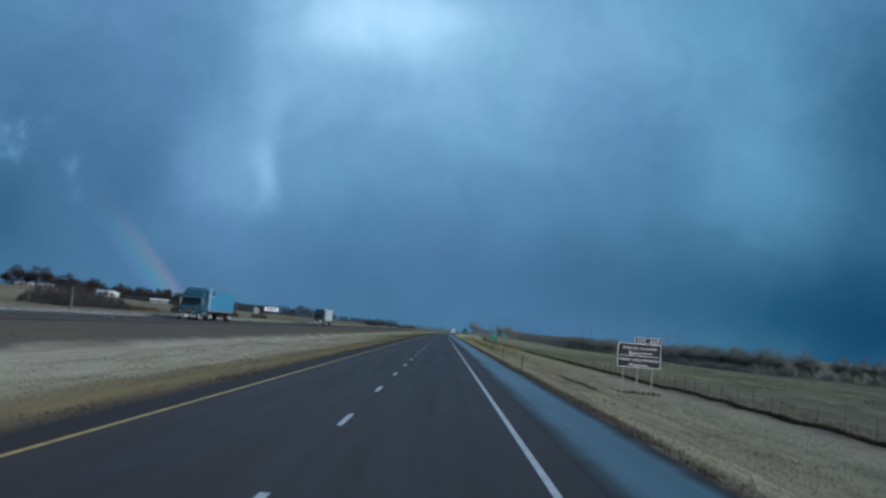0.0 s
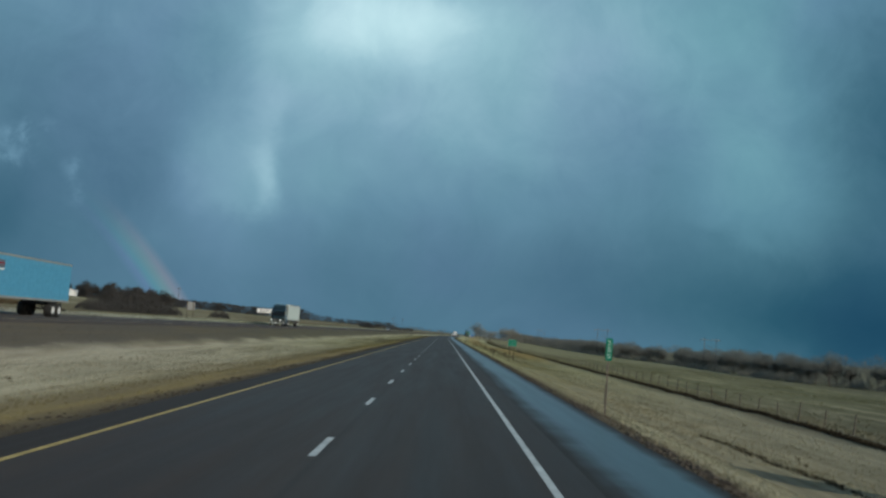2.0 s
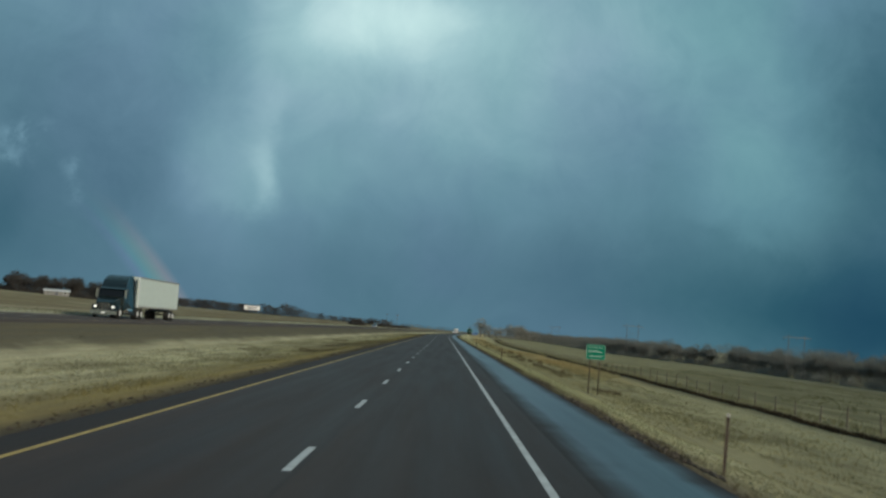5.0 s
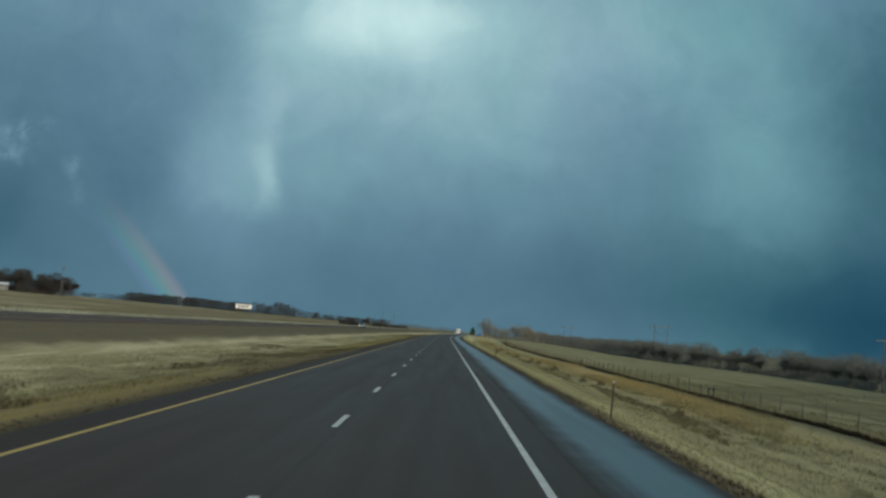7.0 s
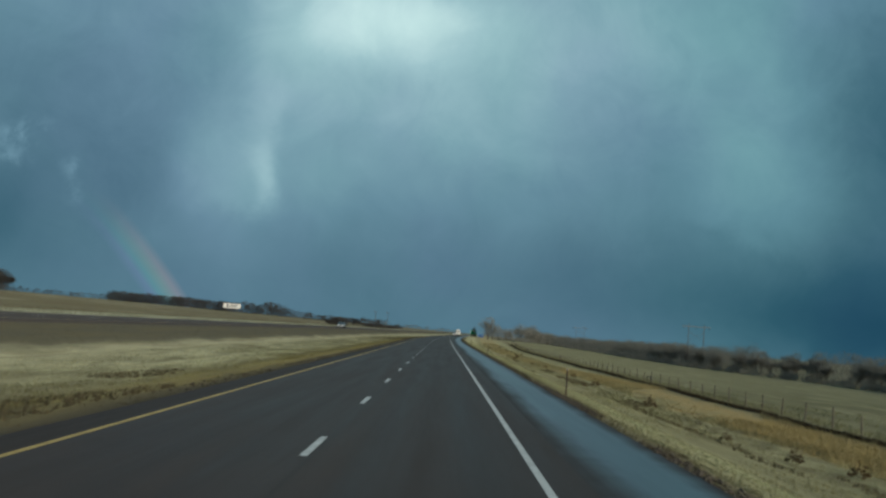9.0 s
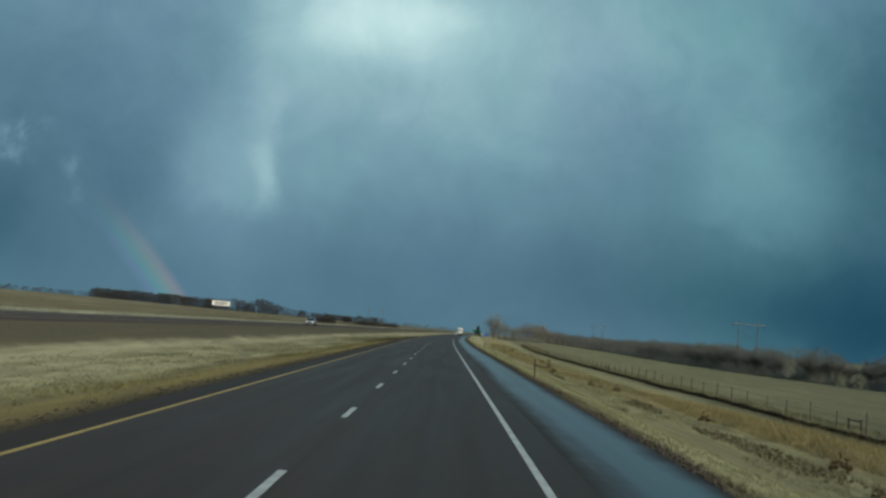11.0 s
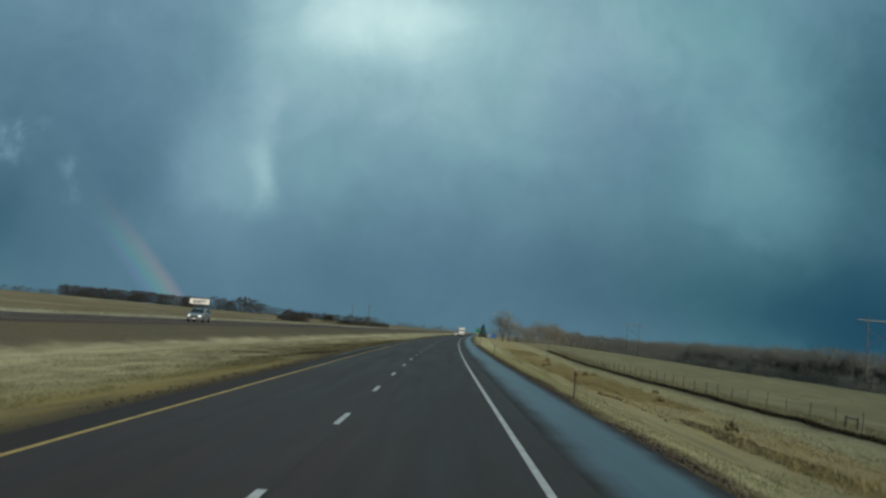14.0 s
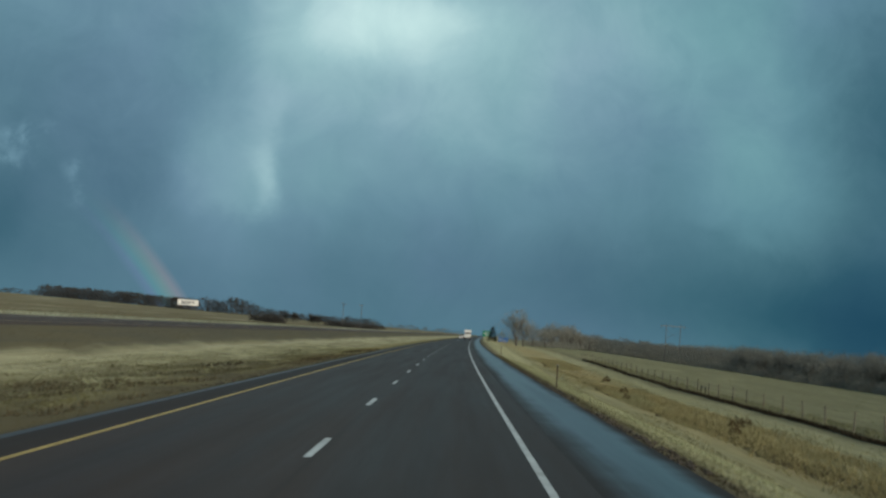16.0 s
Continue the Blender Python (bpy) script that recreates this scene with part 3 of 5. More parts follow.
def plate(w, h, r, y0, y1, cx=0.0, cz=0.0, hole=0.0):
    """A sheet with rounded corners in the x-z plane, or a frame of the width hole."""
    def ring(w, h, r):
        pts = []
        for sx, sz, a0 in ((1, 1, 0), (-1, 1, 90), (-1, -1, 180), (1, -1, 270)):
            for k in range(6):
                a = radians(a0 + 18 * k)
                pts.append((cx + sx * (w / 2 - r) + r * math.cos(a), cz + sz * (h / 2 - r) + r * math.sin(a)))
        return pts
    bm = bmesh.new()
    o = ring(w, h, r)
    n = len(o)
    f = [bm.verts.new((x, y0, z)) for x, z in o]
    g = [bm.verts.new((x, y1, z)) for x, z in o]
    for i in range(n):
        bm.faces.new((f[i], f[(i + 1) % n], g[(i + 1) % n], g[i]))
    if hole:
        q = ring(w - 2 * hole, h - 2 * hole, max(0.01, r - hole))
        fi = [bm.verts.new((x, y0, z)) for x, z in q]
        gi = [bm.verts.new((x, y1, z)) for x, z in q]
        for i in range(n):
            j = (i + 1) % n
            bm.faces.new((fi[i], gi[i], gi[j], fi[j]))
            bm.faces.new((f[i], fi[i], fi[j], f[j]))
            bm.faces.new((g[i], g[j], gi[j], gi[i]))
    else:
        bm.faces.new(f)
        bm.faces.new(g[::-1])
    return bm


def lettering(words, size, x, y, z, mt, parent, width=None, name="lettering", align="CENTER"):
    """Words as a thin mesh standing in the x-z plane, read from the -y side."""
    cu = bpy.data.curves.new(name, "FONT")
    cu.body, cu.size, cu.extrude, cu.align_x, cu.offset = words, size, 0.003, align, -0.004 * size
    tmp = bpy.data.objects.new("tmp", cu)
    scene.collection.objects.link(tmp)
    me = bpy.data.meshes.new_from_object(tmp.evaluated_get(bpy.context.evaluated_depsgraph_get()))
    bpy.data.objects.remove(tmp)
    bpy.data.curves.remove(cu)
    xs = [v.co.x for v in me.vertices]
    k = width / (max(xs) - min(xs)) if width else 1.0
    mid = (max(xs) + min(xs)) / 2 if align == "CENTER" else 0
    for v in me.vertices:
        v.co = Vector((x + (v.co.x - mid) * k, y - v.co.z, z + v.co.y))
    me.materials.clear()
    me.materials.append(mt)
    me.name = name
    ob = new(name, me)
    ob.parent = parent
    return tagged(ob, "white letters")


def thing(name, s, o, label, category, group="", turn=0.0, dz=0.0, z=None):
    """An Empty on the ground at (s, o), facing along the road, that carries the parts of a thing."""
    ob = new(name)
    ob.empty_display_size = 0.2
    x, y = spot(s, o)
    ob.matrix_world = pose(x, y, (ground_z(s, o) if z is None else z) + dz, 0, 0, -math.degrees(heading(s)) + turn)
    return tagged(ob, label, category, group)


# ---------------------------------------------------------------- the lie of the land
_O = np.array([-3000, -620, -420, -64, -40, -36, -33.4, -33.1, -21.3, -21.0, -16.8, -12, -8, -5.4, -4.8, 6.35, 6.6, 7.5, 12.5, 18, 24, 26, 110, 400, 3000.0])
_Z = np.array([13, 10.2, 7.7, 1.0, 0.97, 0.95, 0.89, 0.80, 0.80, 0.76, -0.45, -0.65, -0.40, -0.06, -0.06, -0.06, -0.07, -0.26, -1.75, -2.12, -2.18, -2.05, -4.4, -4.6, -2.0])


def ground_z(s, o):
    z = float(np.interp(o, _O, _Z))
    if o < -40:
        early = min(1.0, max(0.0, (760 - s) / 260))
        z += min(max(0.0, -68 - o), 120) * 0.0275 * early
    if o > 6.4:
        up = min(1.0, max(0.0, (s - 640) / 160))
        z += (min(1.0, max(0, (o - 6.4) / 4)) * 1.5 if o < 60 else 1.5 * max(0, (90 - o) / 30)) * up
    rough = min(1.0, max(0.0, (abs(o - 0.7) - 6.5) / 4)) if not -36 < o < -19 else 0.0
    if rough:
        z += rough * (0.10 * noise.noise((s * 0.16, o * 0.35, 0)) + 0.05 * noise.noise((s * 0.55, o * 0.9, 3)))
    if abs(o) > 45:
        z += 0.5 * noise.noise((s * 0.008, o * 0.012, 7)) * min(1, (abs(o) - 45) / 60)
    return z


def strip(name, offs, along, zf, mt, smooth=True):
    """A sheet over the road's own grid, with its offsets and lengths kept for the materials."""
    verts, fa, av, ov = [], [], [], []
    for s in along:
        for o in offs:
            x, y = spot(s, o)
            verts.append((x, y, zf(s, o)))
            av.append(s)
            ov.append(o)
    n = len(offs)
    for i in range(len(along) - 1):
        for j in range(n - 1):
            k = i * n + j
            fa.append((k, k + 1, k + n + 1, k + n))
    ob = mesh_object(name, verts, fa, mt)
    for key, vals in (("offset", ov), ("along", av)):
        at = ob.data.attributes.new(key, "FLOAT", "POINT")
        at.data.foreach_set("value", np.array(vals, dtype=np.float32))
    if smooth:
        ob.data.polygons.foreach_set("use_smooth", [True] * len(ob.data.polygons))
    return ob


ALONG = list(np.arange(-40, 720, 2.0)) + list(np.arange(720, 1200, 8.0)) + list(np.arange(1200, 2000, 40.0)) + list(np.arange(2000, 4501, 250.0))
ALONG = [-500, -300, -200, -120, -70] + ALONG
OFFS = [-3000, -2000, -1300, -900, -620, -500, -420, -340, -270, -210, -170, -140, -115, -95, -80, -70, -60, -52, -46, -42, -39, -37, -35.2, -33.6, -33.2,
        -21.2, -20.9] + list(np.arange(-20.2, -5.6, 0.85)) + [-5.4, -4.8, 6.35, 6.6, 7.0, 7.5] + list(np.arange(8.2, 28, 0.85)) + \
       [29, 31, 34, 38, 43, 50, 58, 68, 80, 95, 110, 130, 160, 200, 270, 400, 700, 1200, 2000, 3000]
ground = tagged(strip("ground", OFFS, ALONG, ground_z, M_GROUND), "dormant tan and brown prairie grass, verges and fields", "ground", kind="structure")

LONG = list(np.arange(-120, 1000, 5.0)) + list(np.arange(1000, 3600, 40.0))
road = tagged(strip("road", [-3.75, -2.8, -1.8, -0.9, 0.0, 0.9, 1.8, 2.8, 3.66, 4.36], LONG, lambda s, o: 0.0, M_ROAD), "dark worn two-lane asphalt carriageway", "road", kind="structure")
tagged(strip("shoulder", [4.36, 4.7, 5.4, 6.1, 6.58], LONG, lambda s, o: -0.004 - 0.03 * (o - 4.36) ** 2 / 4.4, M_WET_SKY), "wet asphalt shoulder with the sky's blue reflection in its colour", "road shoulder", kind="structure")
tagged(strip("shoulder", [-4.55, -4.2, -3.75], LONG, lambda s, o: -0.003, M_EDGE), "narrow dark asphalt inner shoulder", "road shoulder", kind="structure")
tagged(strip("road", [-33.1, -30.2, -26.5, -22.8, -21.3], LONG, lambda s, o: 0.90, M_FAR_ROAD), "far carriageway of grey asphalt across the median", "road", kind="structure")
tagged(strip("gutter", [-4.78, -4.55], list(np.arange(500, 700, 5.0)), lambda s, o: -0.006 + 0.03 * (o + 4.55) - 0.10 * max(0.0, (545 - s) / 45), M_GUTTER), "narrow wet strip along the inner shoulder", "road edge", kind="structure")
# turf edges of the raised far carriageway
for a, b in ((-33.35, -33.1), (-21.3, -21.05)):
    tagged(strip("pavement", [a, b], LONG, lambda s, o, a=a, b=b: 0.90 if o in (-33.1, -21.3) else 0.70, M_FAR_ROAD), "broken asphalt edge of the far carriageway", "road edge", kind="structure")


def line(offset, width, mt, label, z=0.004):
    return tagged(strip("road_marking", [offset - width / 2, offset + width / 2], LONG, lambda s, o: z, mt), label, "road marking", kind="structure")


line(3.66, 0.13, M_WHITE_LINE, "solid white painted edge line")
line(-3.66, 0.11, M_YELLOW_LINE, "solid yellow painted edge line")
line(-30.1, 0.13, M_WHITE_LINE, "solid white edge line of the far carriageway", 0.904)
line(-22.9, 0.13, M_YELLOW_LINE, "solid yellow edge line of the far carriageway", 0.904)
lane_line = tagged(new("lane_line"), "broken white lane line of short worn dashes", "road marking", kind="structure")
for base, z, first in ((0.0, 0.004, 22.24), (-26.5, 0.904, 19.0)):
    for k in range(-4, 100):
        s0 = first + k * 12.192
        me_v = []
        rag = random.Random(k)
        for s in (s0, s0 + 1.0, s0 + 2.0, s0 + 3.05):
            for o in (-0.065, 0.065):
                x, y = spot(s + rag.uniform(-0.03, 0.03), base + o + rag.uniform(-0.006, 0.006))
                me_v.append((x, y, z))
        mesh_object("dash", me_v, [(0, 1, 3, 2), (2, 3, 5, 4), (4, 5, 7, 6)], M_WHITE_LINE, lane_line)

# sealed cracks that run across the wet shoulder
for s0, a, b_, wv in ((21.6, 4.4, 6.3, 0.5), (431.0, 4.5, 6.3, 0.45), (118.0, 4.6, 6.2, 0.3), (270.0, 4.5, 6.3, 0.3), (512.3, 4.4, 5.9, 0.05), (33.5, 4.5, 6.1, 0.05)):
    v, f = [], []
    steps = 14
    for i in range(steps + 1):
        o = a + (b_ - a) * i / steps
        c = s0 + wv * (i / steps - 0.5) * 2 + 0.12 * noise.noise((i * 0.5, s0, 0))
        for q in (-0.022, 0.022):
            x, y = spot(c + q * (1 + 0.5 * noise.noise((i * 0.9, s0, 4))), o)
            v.append((x, y, -0.001 - 0.03 * (o - 4.36) ** 2 / 4.4))
    for i in range(steps):
        f.append((2 * i, 2 * i + 2, 2 * i + 3, 2 * i + 1))
    tagged(mesh_object("crack_seal", v, f, M_SEAM), "dark sealed crack across the asphalt", "road crack", "sealed cracks", "structure")

# ---------------------------------------------------------------- road signs


def posts(ob, xs, top, bottom, mt, w=0.05, name="post", wood=False):
    for x in xs:
        if wood:
            part(name, box((x - w, 0.003, bottom), (x + w, 2 * w, top), 0.008), mt, ob)
        else:
            bm = box((x - w, 0.013, bottom), (x + w, 0.024, top))
            box((x - 0.006, 0.024, bottom), (x + 0.006, 0.07, top), 0, bm)
            box((x - w * 0.7, 0.07, bottom), (x + w * 0.7, 0.082, top), 0, bm)
            part(name, bm, mt, ob)


def guide_sign():
    ob = thing("exit_sign", 97.0, 19.5, "brown guide sign with exit tab on three steel posts", "road sign", z=0.0)
    g = ground_z(97, 19.5) - 0.1
    panel = part("panel", plate(3.70, 2.05, 0.20, 0.0, -0.012, 0, 1.32), M_BROWN, ob, "brown rounded panel")
    part("border", plate(3.66, 2.01, 0.19, -0.013, -0.019, 0, 1.32, 0.038), M_LEGEND, panel, "white border")
    tab = part("exit_tab", plate(2.30, 0.54, 0.12, 0.0, -0.012, 0.70, 2.63), M_BROWN, ob, "brown exit number tab")
    part("border", plate(2.27, 0.51, 0.11, -0.013, -0.019, 0.70, 2.63, 0.034), M_LEGEND, tab, "white border")
    part("divider", box((-1.62, -0.019, 1.27), (1.62, -0.013, 1.31)), M_LEGEND, panel, "white dividing bar")
    lettering("EXIT", 0.33, 0.17, -0.015, 2.52, M_LEGEND, tab, 0.74)
    lettering("257", 0.40, 1.22, -0.015, 2.49, M_LEGEND, tab, 0.85)
    for words, z, x, w in (("Harlan", 1.86, -0.71, 1.28), ("County", 1.86, 0.77, 1.36), ("Reservoir", 1.42, 0.12, 1.95), ("Nebraska", 0.86, -0.70, 1.84),
                           ("Prairie", 0.86, 1.06, 1.30), ("Museum", 0.44, 0.02, 1.55)):
        lettering(words, 0.345, x, -0.015, z, M_LEGEND, panel, w)
    posts(ob, (-1.28, -0.05, 1.2), 2.2, g, M_STEEL, 0.045)
    for z in (0.6, 1.3, 2.0):
        part("crossbar", box((-1.75, 0.001, z - 0.03), (1.75, 0.011, z + 0.03)), M_STEEL, ob)
    ob.matrix_world = Matrix.Translation((0, 0, -0.17)) @ ob.matrix_world @ Matrix.Scale(1.05, 4)


def county_sign():
    ob = thing("county_sign", 246.5, 13.4, "green county line sign with white letters on two wooden posts", "road sign", z=0.0)
    g = ground_z(246.5, 13.4) - 0.12
    panel = part("panel", plate(1.42, 1.12, 0.10, 0.0, -0.01, 0, 1.32), M_GREEN, ob, "green rounded panel")
    part("border", plate(1.39, 1.09, 0.09, -0.011, -0.016, 0, 1.32, 0.014), M_LEGEND_DULL, panel, "white border")
    lettering("ENTERING", 0.155, 0.0, -0.012, 1.61, M_LEGEND_DULL, panel, 1.08)
    lettering("Buffalo", 0.225, 0.0, -0.012, 1.29, M_LEGEND_DULL, panel, 1.05)
    lettering("County", 0.225, 0.0, -0.012, 0.96, M_LEGEND_DULL, panel, 1.02)
    posts(ob, (-0.38, 0.33), 1.7, g, M_WOOD_POST, 0.045, "wooden_post", True)
    for x in (-0.38, 0.33):
        part("base_collar", box((x - 0.06, -0.01, 0.1), (x + 0.06, 0.10, 0.17), 0.01), M_WOOD_POST, ob, "wooden collar")


def mile_marker():
    ob = thing("mile_marker", 105.2, 7.9, "narrow green mile marker on a thin steel post", "road sign")
    part("post", box((-0.03, 0.0, -0.2), (0.03, 0.012, 2.74)), M_FENCE, ob)
    part("flange", box((-0.008, 0.012, -0.2), (0.008, 0.045, 1.7)), M_FENCE, ob)
    part("lower_post", box((-0.04, 0.046, -0.2), (0.04, 0.06, 1.1)), M_RUST, ob, "rusty lower post")
    panel = part("panel", plate(0.24, 0.80, 0.025, 0.0, -0.006, 0, 2.35), M_GREEN, ob, "green panel")
    for k, digit in enumerate("255"):
        lettering(digit, 0.24, 0.0, -0.008, 2.50 - 0.235 * k, M_LEGEND_DULL, panel, 0.135, "digit")


def delineators():
    first = None
    for s in (75.3, 186.5, 266.8, 345.3, 427.5, 507.5, 585.2, 664.0):
        if first is None:
            first = thing("delineator", s, 7.55, "thin rusty steel delineator post with a white reflector", "roadside post", "delineator posts")
            bm = box((-0.032, 0, -0.2), (0.032, 0.008, 1.16))
            box((-0.008, 0.008, -0.2), (0.008, 0.035, 1.16), 0, bm)
            part("post", bm, M_RUST, first)
            part("reflector", rod((0, -0.001, 1.16), (0, -0.016, 1.16), 0.042, 0.040, 12), M_REFLECT, first, "round white reflector")
        else:
            x, y = spot(s, 7.55)
            copy_thing(first, pose(x, y, ground_z(s, 7.55), 0, random.uniform(-2, 2), -math.degrees(heading(s))))


guide_sign()
county_sign()
mile_marker()
delineators()

# ---------------------------------------------------------------- fence along the right of way
fence = tagged(new("fence"), "old grey wooden post and wire fence beside the field", "fence")
_post = None
FO = 27.3
for k, s in enumerate(np.arange(18, 760, 5.0)):
    r = random.Random(k)
    x, y = spot(s, FO + r.uniform(-0.1, 0.1))
    if _post is None:
        _post = bmesh.new()
        rod((0, 0, -0.3), (0, 0, 1.25), 0.055, 0.045, 7, _post)
        _post = part("post", _post, M_FENCE, fence)
        ob = _post
    else:
        ob = new("post", _post.data)
        ob.parent = fence
    ob.matrix_local = pose(x, y, ground_z(s, FO), r.uniform(-4, 4), r.uniform(-4, 4), r.uniform(0, 90)) @ Matrix.Diagonal((1, 1, r.uniform(0.85, 1.1), 1))
for h in (0.35, 0.7, 1.05):
    bm = bmesh.new()
    prev = None
    for s in np.arange(18, 759, 5.0):
        x, y = spot(s, FO - 0.06)
        p = Vector((x, y, ground_z(s, FO) + h))
        if prev is not None:
            rod(prev, p, 0.004, 0.004, 3, bm)
        prev = p
    part("wire", bm, M_RUST, fence, "rusty fence wire")
# dark braced post pairs that stretch the wire
for s0 in (334.0, 430.0, 530.0, 640.0):
    ends = []
    for s in (s0 - 1.0, s0 + 1.0):
        x, y = spot(s, FO)
        z = ground_z(s, FO)
        part("brace_post", rod((x, y, z - 0.3), (x, y, z + 0.80), 0.06, 0.055, 9), M_POST_DARK, fence, "dark thick brace post")
        ends.append((x, y, z + 0.69))
    part("brace_rail", rod(ends[0], ends[1], 0.045, 0.04, 8), M_POST_DARK, fence, "dark brace rail")

# ---------------------------------------------------------------- trees and shrubs


def limbs(bm, tips, p, d, length, r, depth, rnd, spread):
    """Tapered limbs that fork; the ends are gathered in tips."""
    n = 2
    q = p
    for i in range(n):
        d2 = (d + Vector((rnd.uniform(-1, 1), rnd.uniform(-1, 1), rnd.uniform(-0.3, 0.5))) * 0.16).normalized()
        e = q + d2 * (length / n)
        rod(q, e, r * (1 - 0.3 * i / n), r * (1 - 0.3 * (i + 1) / n), 5 if depth > 1 else 3, bm)
        q, d = e, d2
        if depth < 4:
            tips.append((q, d))
    if depth == 0:
        tips.append((q, d))
        return
    for i in range(rnd.choice((2, 3, 3)) if depth < 3 else 4):
        a = rnd.uniform(0, 6.283)
        side = Vector((math.cos(a), math.sin(a), rnd.uniform(-0.1, 0.5))).normalized()
        limbs(bm, tips, q - d * rnd.uniform(0, length * 0.35), (d + side * spread * rnd.uniform(0.7, 1.2)).normalized(), length * rnd.uniform(0.6, 0.82), r * 0.55, depth - 1, rnd, spread)


def twig_mesh(tips, rnd, per, lo, hi, w, droop=0.0):
    verts, faces = [], []
    for p, d in tips:
        for _ in range(per):
            v = (d + Vector((rnd.gauss(0, 0.6), rnd.gauss(0, 0.6), rnd.gauss(0.15 - droop, 0.5)))).normalized()
            ln = rnd.uniform(lo, hi)
            c = v.cross(Vector((rnd.gauss(0, 1), rnd.gauss(0, 1), rnd.gauss(0, 1)))).normalized() * w
            b = p + v * 0.02
            m = b + v * ln * 0.5 + Vector((rnd.uniform(-1, 1), rnd.uniform(-1, 1), rnd.uniform(-1, 1))) * ln * 0.08
            k = len(verts)
            verts += [b - c, b + c, m + c * 0.7, m - c * 0.7, b + v * ln]
            faces += [(k, k + 1, k + 2, k + 3), (k + 3, k + 2, k + 4)]
    return verts, faces


def tree(seed, height, spread, per, mt, label, group, lean=0.4):
    rnd = random.Random(seed)
    ob = tagged(new("tree"), label, "tree", group)
    bm, tips = bmesh.new(), []
    limbs(bm, tips, Vector((0, 0, -0.3)), Vector((rnd.uniform(-0.1, 0.1), rnd.uniform(-0.1, 0.1), 1)), height * 0.25, height * 0.013, 4, rnd, spread)
    part("trunk", bm, M_BARK, ob)
    for _ in range(190):
        a, q = rnd.uniform(0, 6.283), rnd.random() ** 0.8
        r = height * 0.34 * math.sqrt(rnd.random()) * math.sin(math.pi * (0.32 + 0.64 * q)) ** 0.6
        tips.append((Vector((math.cos(a) * r, math.sin(a) * r, height * (0.03 + 0.76 * q))), Vector((math.cos(a) * 0.5, math.sin(a) * 0.5, 1)).normalized()))
    v, f = twig_mesh(tips, rnd, per, height * 0.07, height * 0.20, height * 0.0020)
    mesh_object("crown", v, f, mt, ob)
    return ob


def shrub(seed, w, h, n, mt, label, group, name="shrub"):
    """A round thicket of bare stems."""
    rnd = random.Random(seed)
    ob = tagged(new(name), label, "shrub", group)
    tips = []
    for _ in range(n):
        a, r = rnd.uniform(0, 6.283), math.sqrt(rnd.random())
        top = math.sqrt(max(0, 1 - r * r)) * h * (0.8 + 0.25 * math.sin(a * 3 + seed))
        tips.append((Vector((math.cos(a) * r * w / 2, math.sin(a) * r * w / 2, rnd.uniform(0, 1) ** 0.7 * top * 0.9)), Vector((0, 0, 1))))
    v, f = twig_mesh(tips, rnd, 5, h * 0.10, h * 0.28, 0.018)
    mesh_object("crown", v, f, mt, ob)
    return ob


def stand(ob, s, o, k=1.0, sink=0.0, spin=None):
    x, y = spot(s, o)
    ob.matrix_world = pose(x, y, ground_z(s, o) - sink, 0, 0, random.uniform(0, 360) if spin is None else spin) @ Matrix.Scale(k, 4)
    return ob


def again(ob, s, o, k=1.0, sink=0.0):
    x, y = spot(s, o)
    c = copy_thing(ob, Matrix.Identity(4))
    c.matrix_world = pose(x, y, ground_z(s, o) - sink, 0, 0, random.uniform(0, 360)) @ Matrix.Diagonal((k, k, k * random.uniform(0.85, 1.1), 1))
    return c


random.seed(11)
WOOD = "leafless grey-brown tree in the wood beside the field"
woods = [tree(40 + i, 9.0, sp, per, M_TWIG, WOOD, "bare trees of the right-hand wood") for i, (sp, per) in enumerate(((0.55, 5), (0.65, 6), (0.5, 5), (0.75, 5), (0.6, 7), (0.45, 6)))]
_tree_s = [300, 340, 385, 520, 560, 600, 640, 668, 730, 865, 990, 1050, 1250]
_tree_o = [150, 138, 110, 108, 114, 112, 102, 90, 86, 87, 90, 86, 66]
used = [False] * len(woods)


def woodland(s, o, k):
    i = random.randrange(len(woods))
    if used[i]:
        return again(woods[i], s, o, k, 0.1)
    used[i] = True
    return stand(woods[i], s, o, k, 0.1)


s = 250.0
while s < 900:
    edge = float(np.interp(s, _tree_s, _tree_o))
    woodland(s, edge + random.uniform(-1, 7), random.uniform(0.88, 1.06))
    s += random.uniform(3.1, 4.5) * (1.0 if s < 720 else 1.0 + (s - 720) / 120)
# thickets coloured paler than the trees, to brighten the wood's shaded foot
thickets = [shrub(70 + i, 6.0, 3.6, 420, M_BRUSH_LIFTED, "leafless grey-brown thicket at the wood's edge", "thickets at the wood's edge", "thicket") for i in range(3)]
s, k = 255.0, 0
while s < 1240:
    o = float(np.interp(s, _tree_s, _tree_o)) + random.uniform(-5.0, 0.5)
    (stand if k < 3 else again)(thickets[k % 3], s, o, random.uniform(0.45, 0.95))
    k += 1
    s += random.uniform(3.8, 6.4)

# a dead snag and the roadside trees further on
snag = tree(5, 11.0, 0.7, 2, M_TWIG, "tall dead tree with bare crooked limbs at the wood's edge", "")
stand(snag, 372, 111, 1.05)


